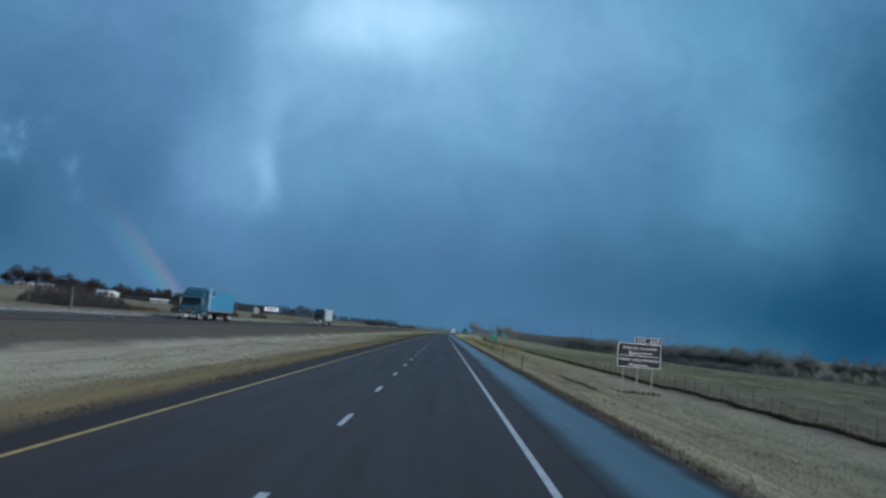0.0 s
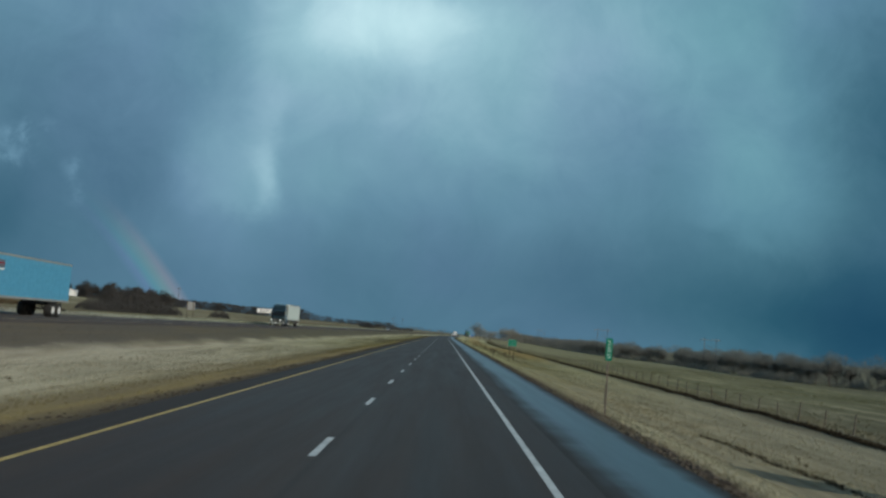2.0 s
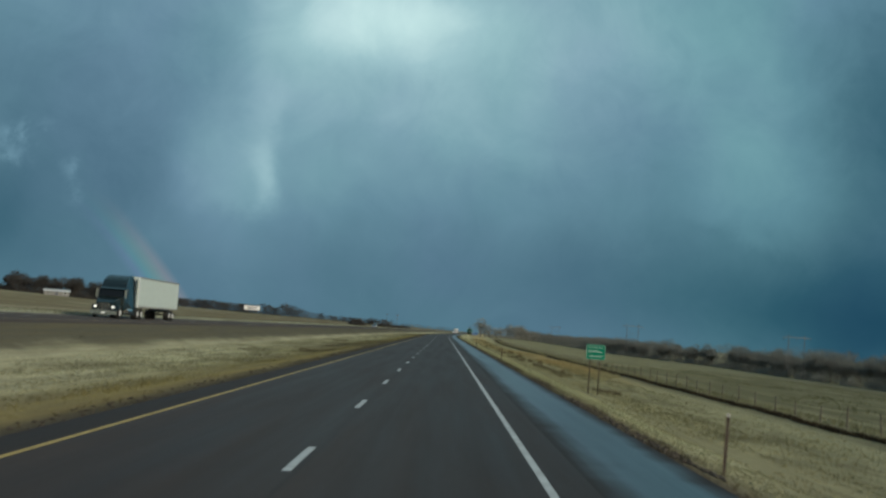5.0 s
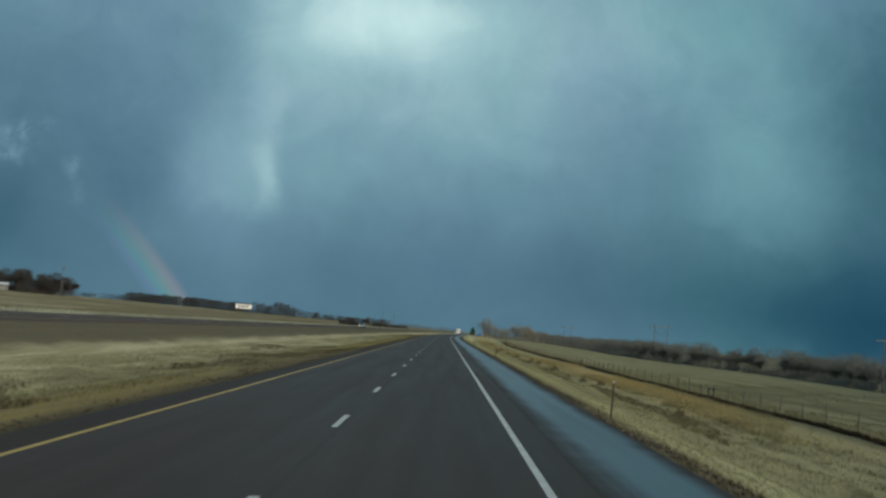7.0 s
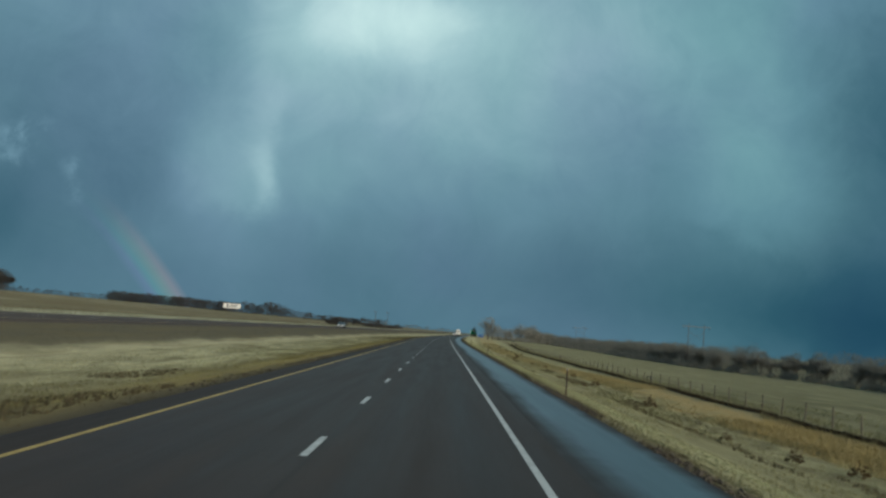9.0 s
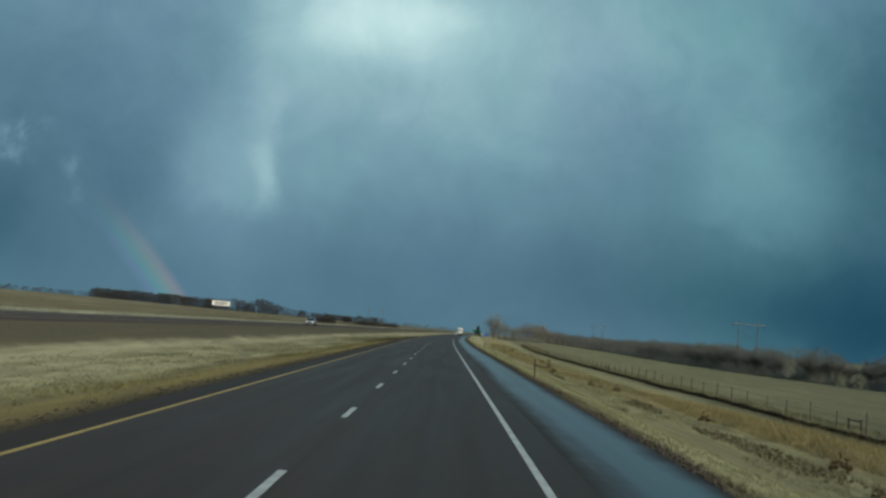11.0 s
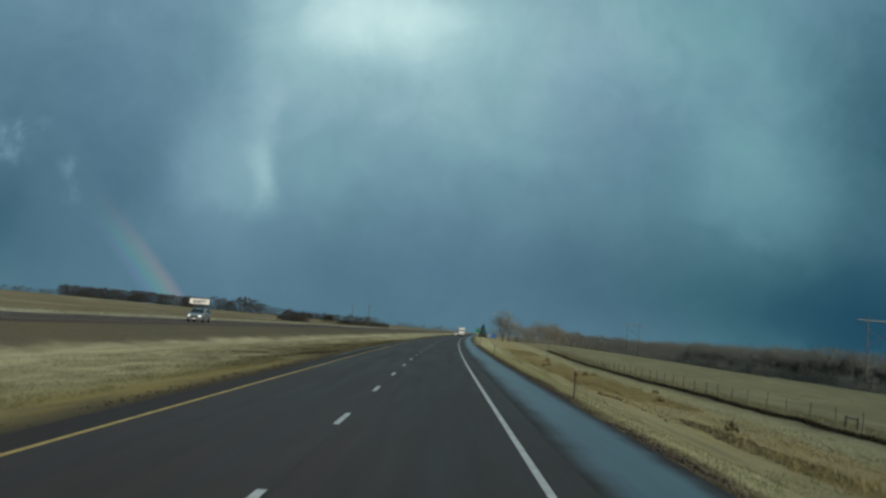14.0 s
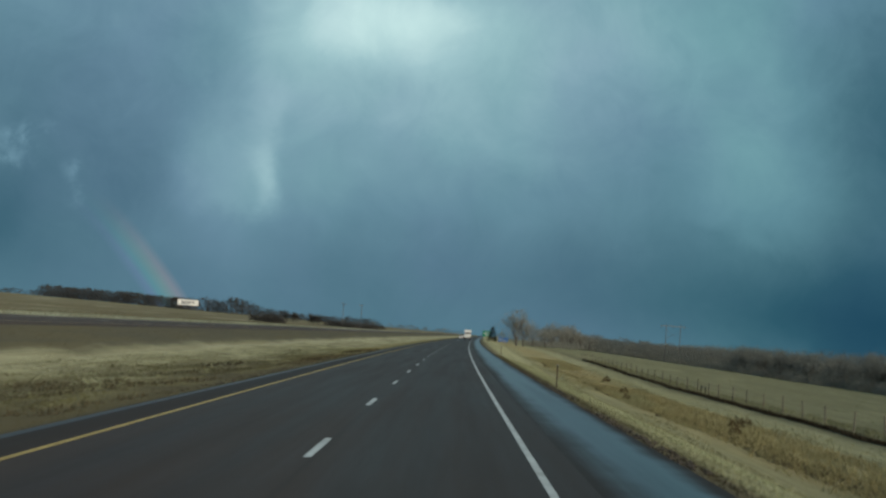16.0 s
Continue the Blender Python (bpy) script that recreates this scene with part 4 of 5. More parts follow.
def cottonwood(seed, height, tips_n, per, label):
    """A vase-shaped crown of rising limbs and fine twigs that begins low on the trunk."""
    rnd = random.Random(seed)
    ob = tagged(new("tree"), label, "tree", "roadside cottonwoods")
    bm, tips = rod((0, 0, -0.3), (0, 0, height * 0.22), height * 0.024, height * 0.018, 8), []
    for k in range(9):
        a, up = k * 2.4 + rnd.uniform(-0.3, 0.3), rnd.uniform(0.04, 0.22) * height
        d = Vector((math.cos(a) * 0.42, math.sin(a) * 0.42, 1)).normalized()
        limbs(bm, tips, Vector((0, 0, up)), d, height * rnd.uniform(0.26, 0.34), height * 0.007, 2, rnd, 0.38)
    part("trunk", bm, M_BARK, ob)
    for _ in range(tips_n):
        a, q = rnd.uniform(0, 6.283), rnd.random()
        r = height * 0.50 * rnd.random() ** 0.6 * math.sin(math.pi * (0.26 + 0.68 * q)) ** 0.8 * (1 + 0.25 * math.sin(3 * a + seed))
        d = Vector((math.cos(a) * 0.6, math.sin(a) * 0.6, 1)).normalized()
        tips.append((Vector((math.cos(a) * r, math.sin(a) * r, height * (0.03 + 0.82 * q))), d))
    v, f = twig_mesh(tips, rnd, per, height * 0.06, height * 0.16, height * 0.0013)
    mesh_object("crown", v, f, M_COTTON, ob)
    return ob


near_trees = [cottonwood(90 + i, 10.0, 340, 5, "leafless cottonwood beside the road near the blue sign") for i in range(4)]
SPOTS = [(905, 19.0, 1.4), (1100, 44, 1.4), (1110, 52, 1.3), (914, 25, 0.9), (922, 30, 0.8), (910, 21.5, 1.15), (930, 29, 0.7), (1085, 48, 1.3), (1125, 50, 1.3), (1140, 56, 1.1), (1095, 58, 1.1), (1160, 61, 1.1),
         (1070, 50, 0.95), (936, 33, 0.95), (1130, 43, 1.3), (1090, 53, 1.25), (1105, 64, 1.0), (1118, 58, 1.1), (1150, 52, 1.2), (1135, 66, 1.05), (1145, 71, 1.0)]
for i, (s, o, k) in enumerate(SPOTS):
    (stand if i < 4 else again)(near_trees[i % 4], s, o, k)
for i in range(20):
    again(near_trees[i % 4], 1105 + i * 7.1 + random.uniform(-6, 6), 56 + i * 1.2 + random.uniform(-5, 8), random.uniform(0.65, 0.85))
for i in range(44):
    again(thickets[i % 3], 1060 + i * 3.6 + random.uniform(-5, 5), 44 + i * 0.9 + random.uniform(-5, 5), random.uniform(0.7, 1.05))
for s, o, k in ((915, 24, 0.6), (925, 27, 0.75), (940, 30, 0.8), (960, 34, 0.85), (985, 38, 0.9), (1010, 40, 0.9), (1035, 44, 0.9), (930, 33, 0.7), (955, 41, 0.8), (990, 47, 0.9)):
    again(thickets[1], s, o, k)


def evergreen(s, o, h):
    rnd = random.Random(3)
    ob = tagged(new("evergreen_tree"), "dark green cedar beside the blue service sign", "tree")
    part("trunk", rod((0, 0, -0.2), (0, 0, h * 0.9), 0.12, 0.02, 7), M_BARK, ob)
    tips = []
    for _ in range(520):
        z = rnd.random() ** 1.3 * h
        r = (1 - z / h) ** 0.7 * h * 0.36 * (0.75 + 0.5 * rnd.random())
        a = rnd.uniform(0, 6.283)
        tips.append((Vector((math.cos(a) * r * 0.8, math.sin(a) * r * 0.8, z + 0.1)), Vector((math.cos(a), math.sin(a), 0.3)).normalized()))
    v, f = twig_mesh(tips, rnd, 7, 0.15, 0.5, 0.05)
    mesh_object("crown", v, f, M_NEEDLE, ob)
    return stand(ob, s, o)


evergreen(936, 11.0, 5.2)


def blue_sign(s, o):
    ob = thing("service_sign", s, o, "large blue service sign with a white square and plain bars", "road sign")
    panel = part("panel", plate(3.7, 1.6, 0.15, 0, -0.012, 0, 1.55), M_BLUE, ob, "blue panel")
    part("border", plate(3.66, 1.56, 0.14, -0.013, -0.018, 0, 1.55, 0.02), M_LEGEND, panel, "white border")
    part("emblem", plate(0.55, 0.55, 0.06, -0.013, -0.018, -1.1, 1.6), M_LEGEND, panel, "white square")
    part("bar", box((-0.2, -0.018, 1.30), (1.2, -0.013, 1.38)), M_LEGEND, panel, "white bar for unreadable words")
    posts(ob, (-1.3, 1.3), 2.2, -0.3, M_STEEL)


def far_green_sign(s, o):
    ob = thing("guide_sign", s, o, "green guide sign with plain white bars on two posts", "road sign")
    panel = part("panel", plate(4.2, 3.0, 0.2, 0, -0.012, 0, 2.9), M_GREEN, ob, "green panel")
    part("border", plate(4.15, 2.95, 0.19, -0.013, -0.018, 0, 2.9, 0.03), M_LEGEND, panel, "white border")
    for z, w in ((3.6, 2.4), (2.9, 3.0), (2.2, 2.0)):
        part("bar", box((-w / 2, -0.018, z - 0.08), (w / 2, -0.013, z + 0.08)), M_LEGEND, panel, "white bar for unreadable words")
    posts(ob, (-1.4, 1.4), 4.3, -0.3, M_STEEL, 0.08)


blue_sign(931, 15.0)
far_green_sign(1100, 9.2)

# ---------------------------------------------------------------- power line on the right
line_frames = []


def h_frame(s, o, k=1.0):
    if line_frames:
        x, y = spot(s, o)
        ob = copy_thing(line_frames[0], pose(x, y, ground_z(s, o), 0, 0, line_frames[0]["turn"]) @ Matrix.Scale(k, 4))
    else:
        ob = thing("power_pole", s, o, "wooden H-frame power line pole pair with pale crossarm", "power pole", "H-frame power poles", turn=-4)
        ob["turn"] = -math.degrees(heading(s)) - 4
        for x in (-2.2, 2.2):
            part("pole", rod((x, 0, -0.5), (x, 0, 12.4), 0.12, 0.085, 9), M_POLE, ob)
        part("crossarm", box((-3.9, -0.07, 11.5), (3.9, 0.07, 11.66), 0.02), M_CROSSARM, ob, "pale crossarm")
        bm = rod((-2.2, 0, 10.2), (2.2, 0, 7.4), 0.03)
        rod((2.2, 0, 10.2), (-2.2, 0, 7.4), 0.03, None, 8, bm)
        part("brace", bm, M_POLE, ob)
        for x in (-3.6, 0.0, 3.6):
            bm = rod((x, 0, 11.5), (x, 0, 10.7), 0.05, 0.05, 6)
            part("insulator", bm, M_BLACK, ob)
    line_frames.append(ob)


FRAMES = [(473, 101.5, 1.0), (688, 89.8, 1.25), (875, 67.0, 1.0)]
for s, o, k in FRAMES:
    h_frame(s, o, k)

# ---------------------------------------------------------------- far carriageway side: trees, thickets, signs, houses
random.seed(21)
REDW = "leafless reddish-brown tree in the shelter belt beyond the far carriageway"
belt = [tree(120 + i, 9.5, sp, per, M_TWIG_RED, REDW, "shelter belt trees") for i, (sp, per) in enumerate(((0.6, 7), (0.7, 7), (0.5, 8), (0.65, 8)))]
_n_belt = 0


def belt_tree(s, o, k):
    global _n_belt
    (stand if _n_belt < len(belt) else again)(belt[_n_belt % len(belt)], s, o, k, 0.1)
    _n_belt += 1


# roadside trees, the farmyard's trees, then the block by the house and the belt further on
for s, o, k in ((560, -206, 1.45), (566, -214, 1.5), (572, -222, 1.2), (578, -200, 1.3), (584, -231, 1.5), (556, -196, 1.1), (590, -212, 1.2), (596, -240, 1.4), (570, -246, 1.45), (562, -190, 1.0), (526, -160, 0.34), (530, -164, 0.3), (524, -168, 0.36)):
    belt_tree(s, o, k)
for i in range(13):
    belt_tree(282 + i * 2.3 + random.uniform(-1, 1), -64 + random.uniform(-2, 2), random.uniform(0.56, 0.68))
for i in range(12):
    belt_tree(650 + random.uniform(-8, 14), -214 - i * 4.4 + random.uniform(-3, 3), random.uniform(0.95, 1.35))
for i in range(6):
    belt_tree(655 + random.uniform(0, 20), -157 - i * 1.2, random.uniform(0.6, 0.75))
for i in range(48):
    belt_tree(652 + random.uniform(0, 36), -155 - i * 1.75 + random.uniform(-2, 2), random.uniform(0.95, 1.2))
for s, o, k in ((1000, -75, 0.62), (1004, -79, 0.60), (1000, -65, 0.58), (1003, -68, 0.62), (592, -192, 1.2), (586, -196, 0.9), (600, -186, 0.7)):
    belt_tree(s, o, k)
brush = [shrub(150 + i, 9.0, 4.0, 700, M_TWIG_RED, "round leafless reddish thicket beyond the far carriageway", "thickets beyond the far carriageway", "thicket") for i in range(2)]
BRUSH = [(176, -61, 0.95), (184, -60, 1.0), (192, -60, 0.95), (199, -59.5, 0.8), (205, -59.5, 0.5), (180, -64, 1.05), (190, -64, 1.0),
         (253, -59, 0.6), (259, -59, 0.7), (266, -59.5, 0.78), (274, -59, 0.8), (282, -59, 0.85), (290, -59, 0.85), (298, -59, 0.85), (304, -59, 0.75), (286, -62, 1.0), (296, -62.5, 1.0), (276, -63, 1.0),
         (371, -61.3, 0.66), (376, -62, 0.55),
         (880, -62, 1.15), (883, -64, 1.2), (879, -60.5, 0.9)]
BRUSH += [(1008 + random.uniform(0, 14), -61 + 2.6 * q, random.uniform(0.7, 1.0)) for q in range(9)]
BRUSH += [(652 + random.uniform(0, 26), -163 - 3 * q, random.uniform(0.8, 1.1)) for q in range(22)]
for i, (s, o, k) in enumerate(BRUSH):
    (stand if i < 2 else again)(brush[i % 2], s, o, k)

# woods too far off to count
rnd = random.Random(8)


def far_wood(name, label, spots_, mt, tall, clumps=46, wide=0.018, girth=0.55):
    verts, faces = [], []
    for s, o, k in spots_:
        x, y = spot(s, o)
        z = ground_z(s, o) - 0.3
        h, w = tall * k, tall * k * girth
        tips = []
        for _ in range(clumps):
            a, r, q = rnd.uniform(0, 6.283), math.sqrt(rnd.random()), rnd.random()
            g = w * math.sqrt(max(0.0, 1 - q * q)) * r
            tips.append((Vector((x + math.cos(a) * g, y + math.sin(a) * g, z + q * h * 0.85)), Vector((math.cos(a) * 0.3, math.sin(a) * 0.3, 1))))
        v, f = twig_mesh(tips, rnd, 3, h * 0.08, h * 0.22, h * wide)
        b = len(verts)
        verts += v
        faces += [tuple(i + b for i in q) for q in f]
    return tagged(mesh_object(name, verts, faces, mt), label, "trees", kind="stuff")


belt_far = [(1630 + rnd.uniform(-22, 22), -446 + i * 1.35 + rnd.uniform(-3, 3), rnd.uniform(0.85, 1.05)) for i in range(118)]
belt_far += [(1640 + rnd.uniform(-30, 30), o + rnd.uniform(-6, 6), k * rnd.uniform(0.8, 1.1)) for o, k in
             [(-281, 1.15), (-276, 1.2), (-268, 0.8), (-262, 0.9), (-255, 1.35), (-250, 1.4), (-246, 1.2), (-239, 0.8), (-232, 1.05), (-227, 1.0), (-219, 0.7)] for _ in range(3)]
belt_far += [(1680 + rnd.uniform(-30, 30), -214 + i * 1.5 + rnd.uniform(-4, 4), rnd.uniform(0.45, 0.75)) for i in range(70)]
belt_far += [(2600 + rnd.uniform(-30, 30), -1650 + i * 8 + rnd.uniform(-6, 6), rnd.uniform(1.0, 1.35)) for i in range(120)]
far_wood("shelter_belt", "distant belt of leafless trees across the fields", belt_far, M_TWIG_RED, 13.2, 60, 0.016, 0.8)
horizon = [(1600 + rnd.uniform(0, 300), -130 + i * 3.0 + rnd.uniform(-6, 6), rnd.uniform(0.4, 0.8)) for i in range(40)]
horizon += [(1300 + rnd.uniform(0, 500), 20 + i * 4 + rnd.uniform(-6, 6), rnd.uniform(0.6, 1.1)) for i in range(60)]
horizon += [(1030 + rnd.uniform(0, 300), 60 + i * 1.2 + rnd.uniform(-8, 8), rnd.uniform(0.8, 1.15)) for i in range(110)]
far_wood("far_wood", "distant leafless woods along the horizon", horizon, M_TWIG, 9.0, 60, 0.014, 0.8)
right_far = [(320 + i * 4.2 + rnd.uniform(-4, 4), float(np.interp(320 + i * 4.2, _tree_s, _tree_o)) + 7 + rnd.uniform(0, 18), rnd.uniform(0.7, 1.1)) for i in range(210)]
right_far += [(700 + i * 3.1 + rnd.uniform(-1, 1), float(np.interp(700 + i * 3.1, _tree_s, _tree_o)) + rnd.uniform(-1, 7), rnd.uniform(0.82, 1.0)) for i in range(174)]
right_far += [(140 + i * 3.2, 175 + rnd.uniform(-10, 20), rnd.uniform(0.6, 0.9)) for i in range(60)]
far_wood("woodland", "depth of the leafless wood behind its edge", right_far, M_TWIG, 9.8, 150, 0.0035, 0.75)


def billboard():
    ob = thing("billboard", 1600, -288, "white roadside billboard with plain dark bars on steel posts", "billboard", turn=12, z=0)
    g = ground_z(1600, -288)
    panel = part("panel", box((-10.2, -0.15, 9.6), (10.2, 0.15, 15.2), 0.03), M_POSTER, ob)
    part("trim", plate(20.6, 5.8, 0.1, -0.16, -0.24, 0, 12.4, 0.16), M_SIGN_BACK, ob)
    for z, x0, x1, h in ((13.4, -7.0, -4.1, 0.5), (13.4, -3.0, 6.8, 0.32), (12.2, -6.5, 6.5, 0.38), (11.0, -7, 2.4, 0.28)):
        part("bar", box((x0, -0.17, z - h), (x1, -0.155, z + h)), M_INK, panel, "dark bar for unreadable words")
    for x in (-6, -2, 2, 6):
        part("post", box((x - 0.15, 0.16, g - 0.5), (x + 0.15, 0.46, 14.0)), M_FENCE, ob)


billboard()


def board_back():
    ob = thing("sign_back", 252, -41.6, "bare back of a two-panel road sign facing the other traffic", "road sign", turn=8)
    part("panel", plate(0.95, 1.35, 0.08, 0, 0.02, -0.2, 2.2), M_SIGN_BACK, ob)
    part("panel", plate(0.3, 1.25, 0.05, 0.05, 0.07, 0.5, 2.2), M_SIGN_BACK, ob)
    for x in (-0.6, 0.4):
        part("post", box((x - 0.05, -0.09, -0.3), (x + 0.05, -0.002, 2.8)), M_FENCE, ob)


board_back()


def house(name, s, o, w, d, h, pitch, wall, label, turn=0.0, lift=0.0, openings=3):
    ob = thing(name, s, o, label, "house", turn=turn, dz=lift)
    part("wall", box((-w / 2, -d / 2, -3.0), (w / 2, d / 2, h)), wall, ob)
    e = 0.4
    pts = [(-d / 2 - e, h - 0.05), (0, h + pitch), (d / 2 + e, h - 0.05), (d / 2 + e, h + 0.13), (0, h + pitch + 0.2), (-d / 2 - e, h + 0.13)]
    part("roof", prism(pts, -w / 2 - e, w / 2 + e), M_ROOF, ob, "grey shingle roof")
    for x in (-w / 2, w / 2):
        bm = bmesh.new()
        a = [bm.verts.new((x + q, y, z)) for q in (-0.06, 0.06) for y, z in ((-d / 2, h), (0, h + pitch), (d / 2, h))]
        bm.faces.new(a[:3])
        bm.faces.new(a[3:][::-1])
        for i in range(3):
            bm.faces.new((a[i], a[(i + 1) % 3], a[3 + (i + 1) % 3], a[3 + i]))
        part("gable", bm, wall, ob)
    for i in range(openings):
        x = -w / 2 + w * (i + 0.5) / openings
        if i == 1:
            part("door", box((x - 0.5, -d / 2 - 0.06, 0.05), (x + 0.5, -d / 2 - 0.005, 2.1)), M_INK, ob)
        else:
            win = part("window", box((x - 0.65, -d / 2 - 0.05, 0.9), (x + 0.65, -d / 2 - 0.005, 2.0)), M_WALL, ob)
            part("pane", box((x - 0.55, -d / 2 - 0.07, 1.0), (x + 0.55, -d / 2 - 0.052, 1.9)), M_GLASS, win)
    return ob


house("house", 541, -168.0, 14, 6.5, 2.0, 1.1, M_WALL, "low white farmhouse with a pale metal roof among bare trees", -38, 0.0)
house("barn", 604, -228, 22, 8, 2.6, 1.3, M_TAN, "long low barn with a grey roof beside the farmhouse", 12, 0.3, 4)
house("shed", 573, -172.9, 2.6, 3.2, 2.3, 0.6, M_WALL, "small white shed beside the farmhouse", 10, 0.0, 1)
house("machine_shed", 622, -163.5, 10, 6, 1.7, 0.8, M_CROSSARM, "long low grey machine shed with a pale metal roof", 18, 0.0, 3)


def pole(s, o, h, label, group, arm=True):
    ob = thing("utility_pole", s, o, label, "utility pole", group)
    part("shaft", rod((0, 0, -0.4), (0, 0, h), 0.15, 0.10, 8), M_POLE, ob)
    if arm:
        part("crossarm", box((-1.1, -0.06, h - 0.7), (1.1, 0.06, h - 0.55)), M_FENCE, ob)
        for x in (-1.0, -0.4, 0.4, 1.0):
            part("insulator", rod((x, 0, h - 0.55), (x, 0, h - 0.35), 0.04, 0.03, 6), M_SIGN_BACK, ob)


pole(118, -38.6, 2.6, "short pale roadside post beyond the far carriageway", "", False)
for s, o in ((607, -132.7),):
    pole(s, o, 10.5, "slim wooden utility pole in the field", "field utility poles")
for s, o in ((998, -53.5), (999, -45.7)):
    pole(s, o, 10.6, "tall slim pole on the horizon", "tall horizon poles")

# ---------------------------------------------------------------- vehicles


def wheel(parent, x, y, r, w, rim_mt=M_WHITE, dual=False):
    sgn = 1 if x > 0 else -1
    n = 22
    prof = [(0.56, 0.5), (0.92, 0.5), (1.0, 0.38), (1.0, -0.38), (0.92, -0.5), (0.56, -0.5)]
    bm = bmesh.new()
    rings = [[bm.verts.new((x + q * w, y + r * p * math.cos(6.28319 * i / n), r + r * p * math.sin(6.28319 * i / n))) for i in range(n)] for p, q in prof]
    for a in range(len(prof)):
        b = (a + 1) % len(prof)
        for i in range(n):
            j = (i + 1) % n
            bm.faces.new((rings[a][i], rings[a][j], rings[b][j], rings[b][i]))
    t = part("wheel", bm, M_RUBBER, parent, "black tyre", True)
    bm = rod((x - sgn * 0.1 * w, y, r), (x + sgn * 0.49 * w, y, r), r * 0.60, r * 0.54, 18)
    rod((x + sgn * 0.49 * w, y, r), (x + sgn * 0.58 * w, y, r), r * 0.2, r * 0.16, 12, bm)
    part("rim", bm, rim_mt, t, "bright metal rim")


def semi(s, o, cab_mt, box_mt, cab_words, box_words, lamps, group="", mark=True):
    """A tractor with sleeper and a van trailer; local y points ahead, the nose is at y = 0."""
    ob = thing("semi_truck", s, o, cab_words, "truck", group, turn=180, z=0.90)
    # tractor: hood, cab, sleeper
    hood = part("hood", prism([(-0.25, 0.62), (-0.18, 1.35), (-0.5, 1.62), (-1.95, 1.92), (-1.95, 0.62)], -1.02, 1.02, 0.09), cab_mt, ob)
    for v in hood.data.vertices:
        v.co.x *= 1.0 - 0.26 * min(1.0, max(0.0, (v.co.y + 1.95) / 1.77)) ** 1.6
    part("grille", prism([(-0.26, 0.66), (-0.16, 1.36), (-0.10, 1.36), (-0.16, 0.66)], -0.50, 0.50), M_BLACK, hood, "dark grille")
    for x in (-0.50, -0.17, 0.17, 0.50):
        part("grille_bar", rod((x, -0.145, 0.68), (x * 0.9, -0.085, 1.36), 0.045, 0.04, 8), M_CHROME, hood, "chrome grille bar")
    for k in range(5):
        part("slat", box((-0.46, -0.15 + 0.012 * k, 0.78 + 0.115 * k), (0.46, -0.125 + 0.012 * k, 0.81 + 0.115 * k)), M_CHROME, hood)
    cabp = part("cab", prism([(-1.9, 0.62), (-1.9, 1.95), (-2.35, 2.75), (-2.75, 3.35), (-3.1, 3.72), (-3.7, 3.98), (-5.4, 4.12), (-5.4, 0.75)], -1.2, 1.2, 0.12), cab_mt, ob)
    for v in cabp.data.vertices:
        v.co.x *= 1.0 - 0.16 * max(0.0, (v.co.z - 2.75) / 1.37)
    part("windshield", prism([(-1.905, 1.98), (-2.345, 2.74), (-2.33, 2.76), (-1.88, 1.98)], -1.08, 1.08), M_GLASS, cabp, "dark windshield")
    part("visor", prism([(-2.3, 2.76), (-2.12, 2.66), (-2.1, 2.70), (-2.36, 2.84)], -1.12, 1.12), cab_mt, cabp)
    for x in (-1, 1):
        part("side_window", box((min(1.205 * x, 1.225 * x), -3.15, 1.95), (max(1.205 * x, 1.225 * x), -2.45, 2.65)), M_GLASS, cabp, "dark side window")
        part("door_seam", box((min(1.2 * x, 1.208 * x), -3.32, 0.9), (max(1.2 * x, 1.208 * x), -3.29, 2.8)), M_BLACK, cabp)
        part("mirror", box((1.32 * x - 0.09, -2.1, 1.85), (1.32 * x + 0.09, -1.98, 2.65), 0.03), M_CHROME, ob, "chrome mirror")
        part("mirror_arm", rod((1.18 * x, -2.2, 2.6), (1.32 * x, -2.04, 2.55), 0.025), M_BLACK, ob)
        part("headlamp", box((0.80 * x - 0.13, -0.235, 0.92), (0.80 * x + 0.13, -0.15, 1.10), 0.03), M_LAMP if lamps else M_CHROME, ob, "headlamp")
        part("fuel_tank", rod((0.98 * x, -3.1, 0.72), (0.98 * x, -4.7, 0.72), 0.33, 0.33, 20), M_CHROME, ob, "polished fuel tank")
        part("side_skirt", box((min(1.13 * x, 1.19 * x), -5.7, 0.40), (max(1.13 * x, 1.19 * x), -3.3, 0.98), 0.03), cab_mt, ob)
        part("step", box((0.98 * x - 0.22, -3.0, 0.38), (0.98 * x + 0.22, -2.35, 0.60), 0.02), M_CHROME, ob)
        part("fender", prism([(-0.5, 0.8), (-0.75, 1.12), (-1.4, 1.16), (-1.75, 0.75), (-1.62, 0.72), (-1.35, 1.06), (-0.8, 1.02), (-0.62, 0.76)], 0.80 * x, 1.22 * x), cab_mt, ob)
        part("side_fairing", box((min(1.12 * x, 1.2 * x), -6.3, 0.95), (max(1.12 * x, 1.2 * x), -5.4, 3.8), 0.03), cab_mt, ob)
    part("bumper", box((-1.2, -0.28, 0.32), (1.2, -0.02, 0.70), 0.06), M_CHROME, ob, "chrome bumper")
    part("plate", box((-0.16, -0.02, 0.40), (0.16, -0.005, 0.55)), M_LEGEND, ob)
    bm = box((-0.45, -8.6, 0.72), (-0.33, -1.8, 0.95))
    box((0.33, -8.6, 0.72), (0.45, -1.8, 0.95), 0, bm)
    part("chassis", bm, M_BLACK, ob)
    for x in (-1.06, 1.06):
        wheel(ob, x, -1.2, 0.51, 0.30)
        for y in (-6.55, -7.85):
            wheel(ob, x * 0.93, y, 0.51, 0.58)
    # trailer
    tail = -21.6
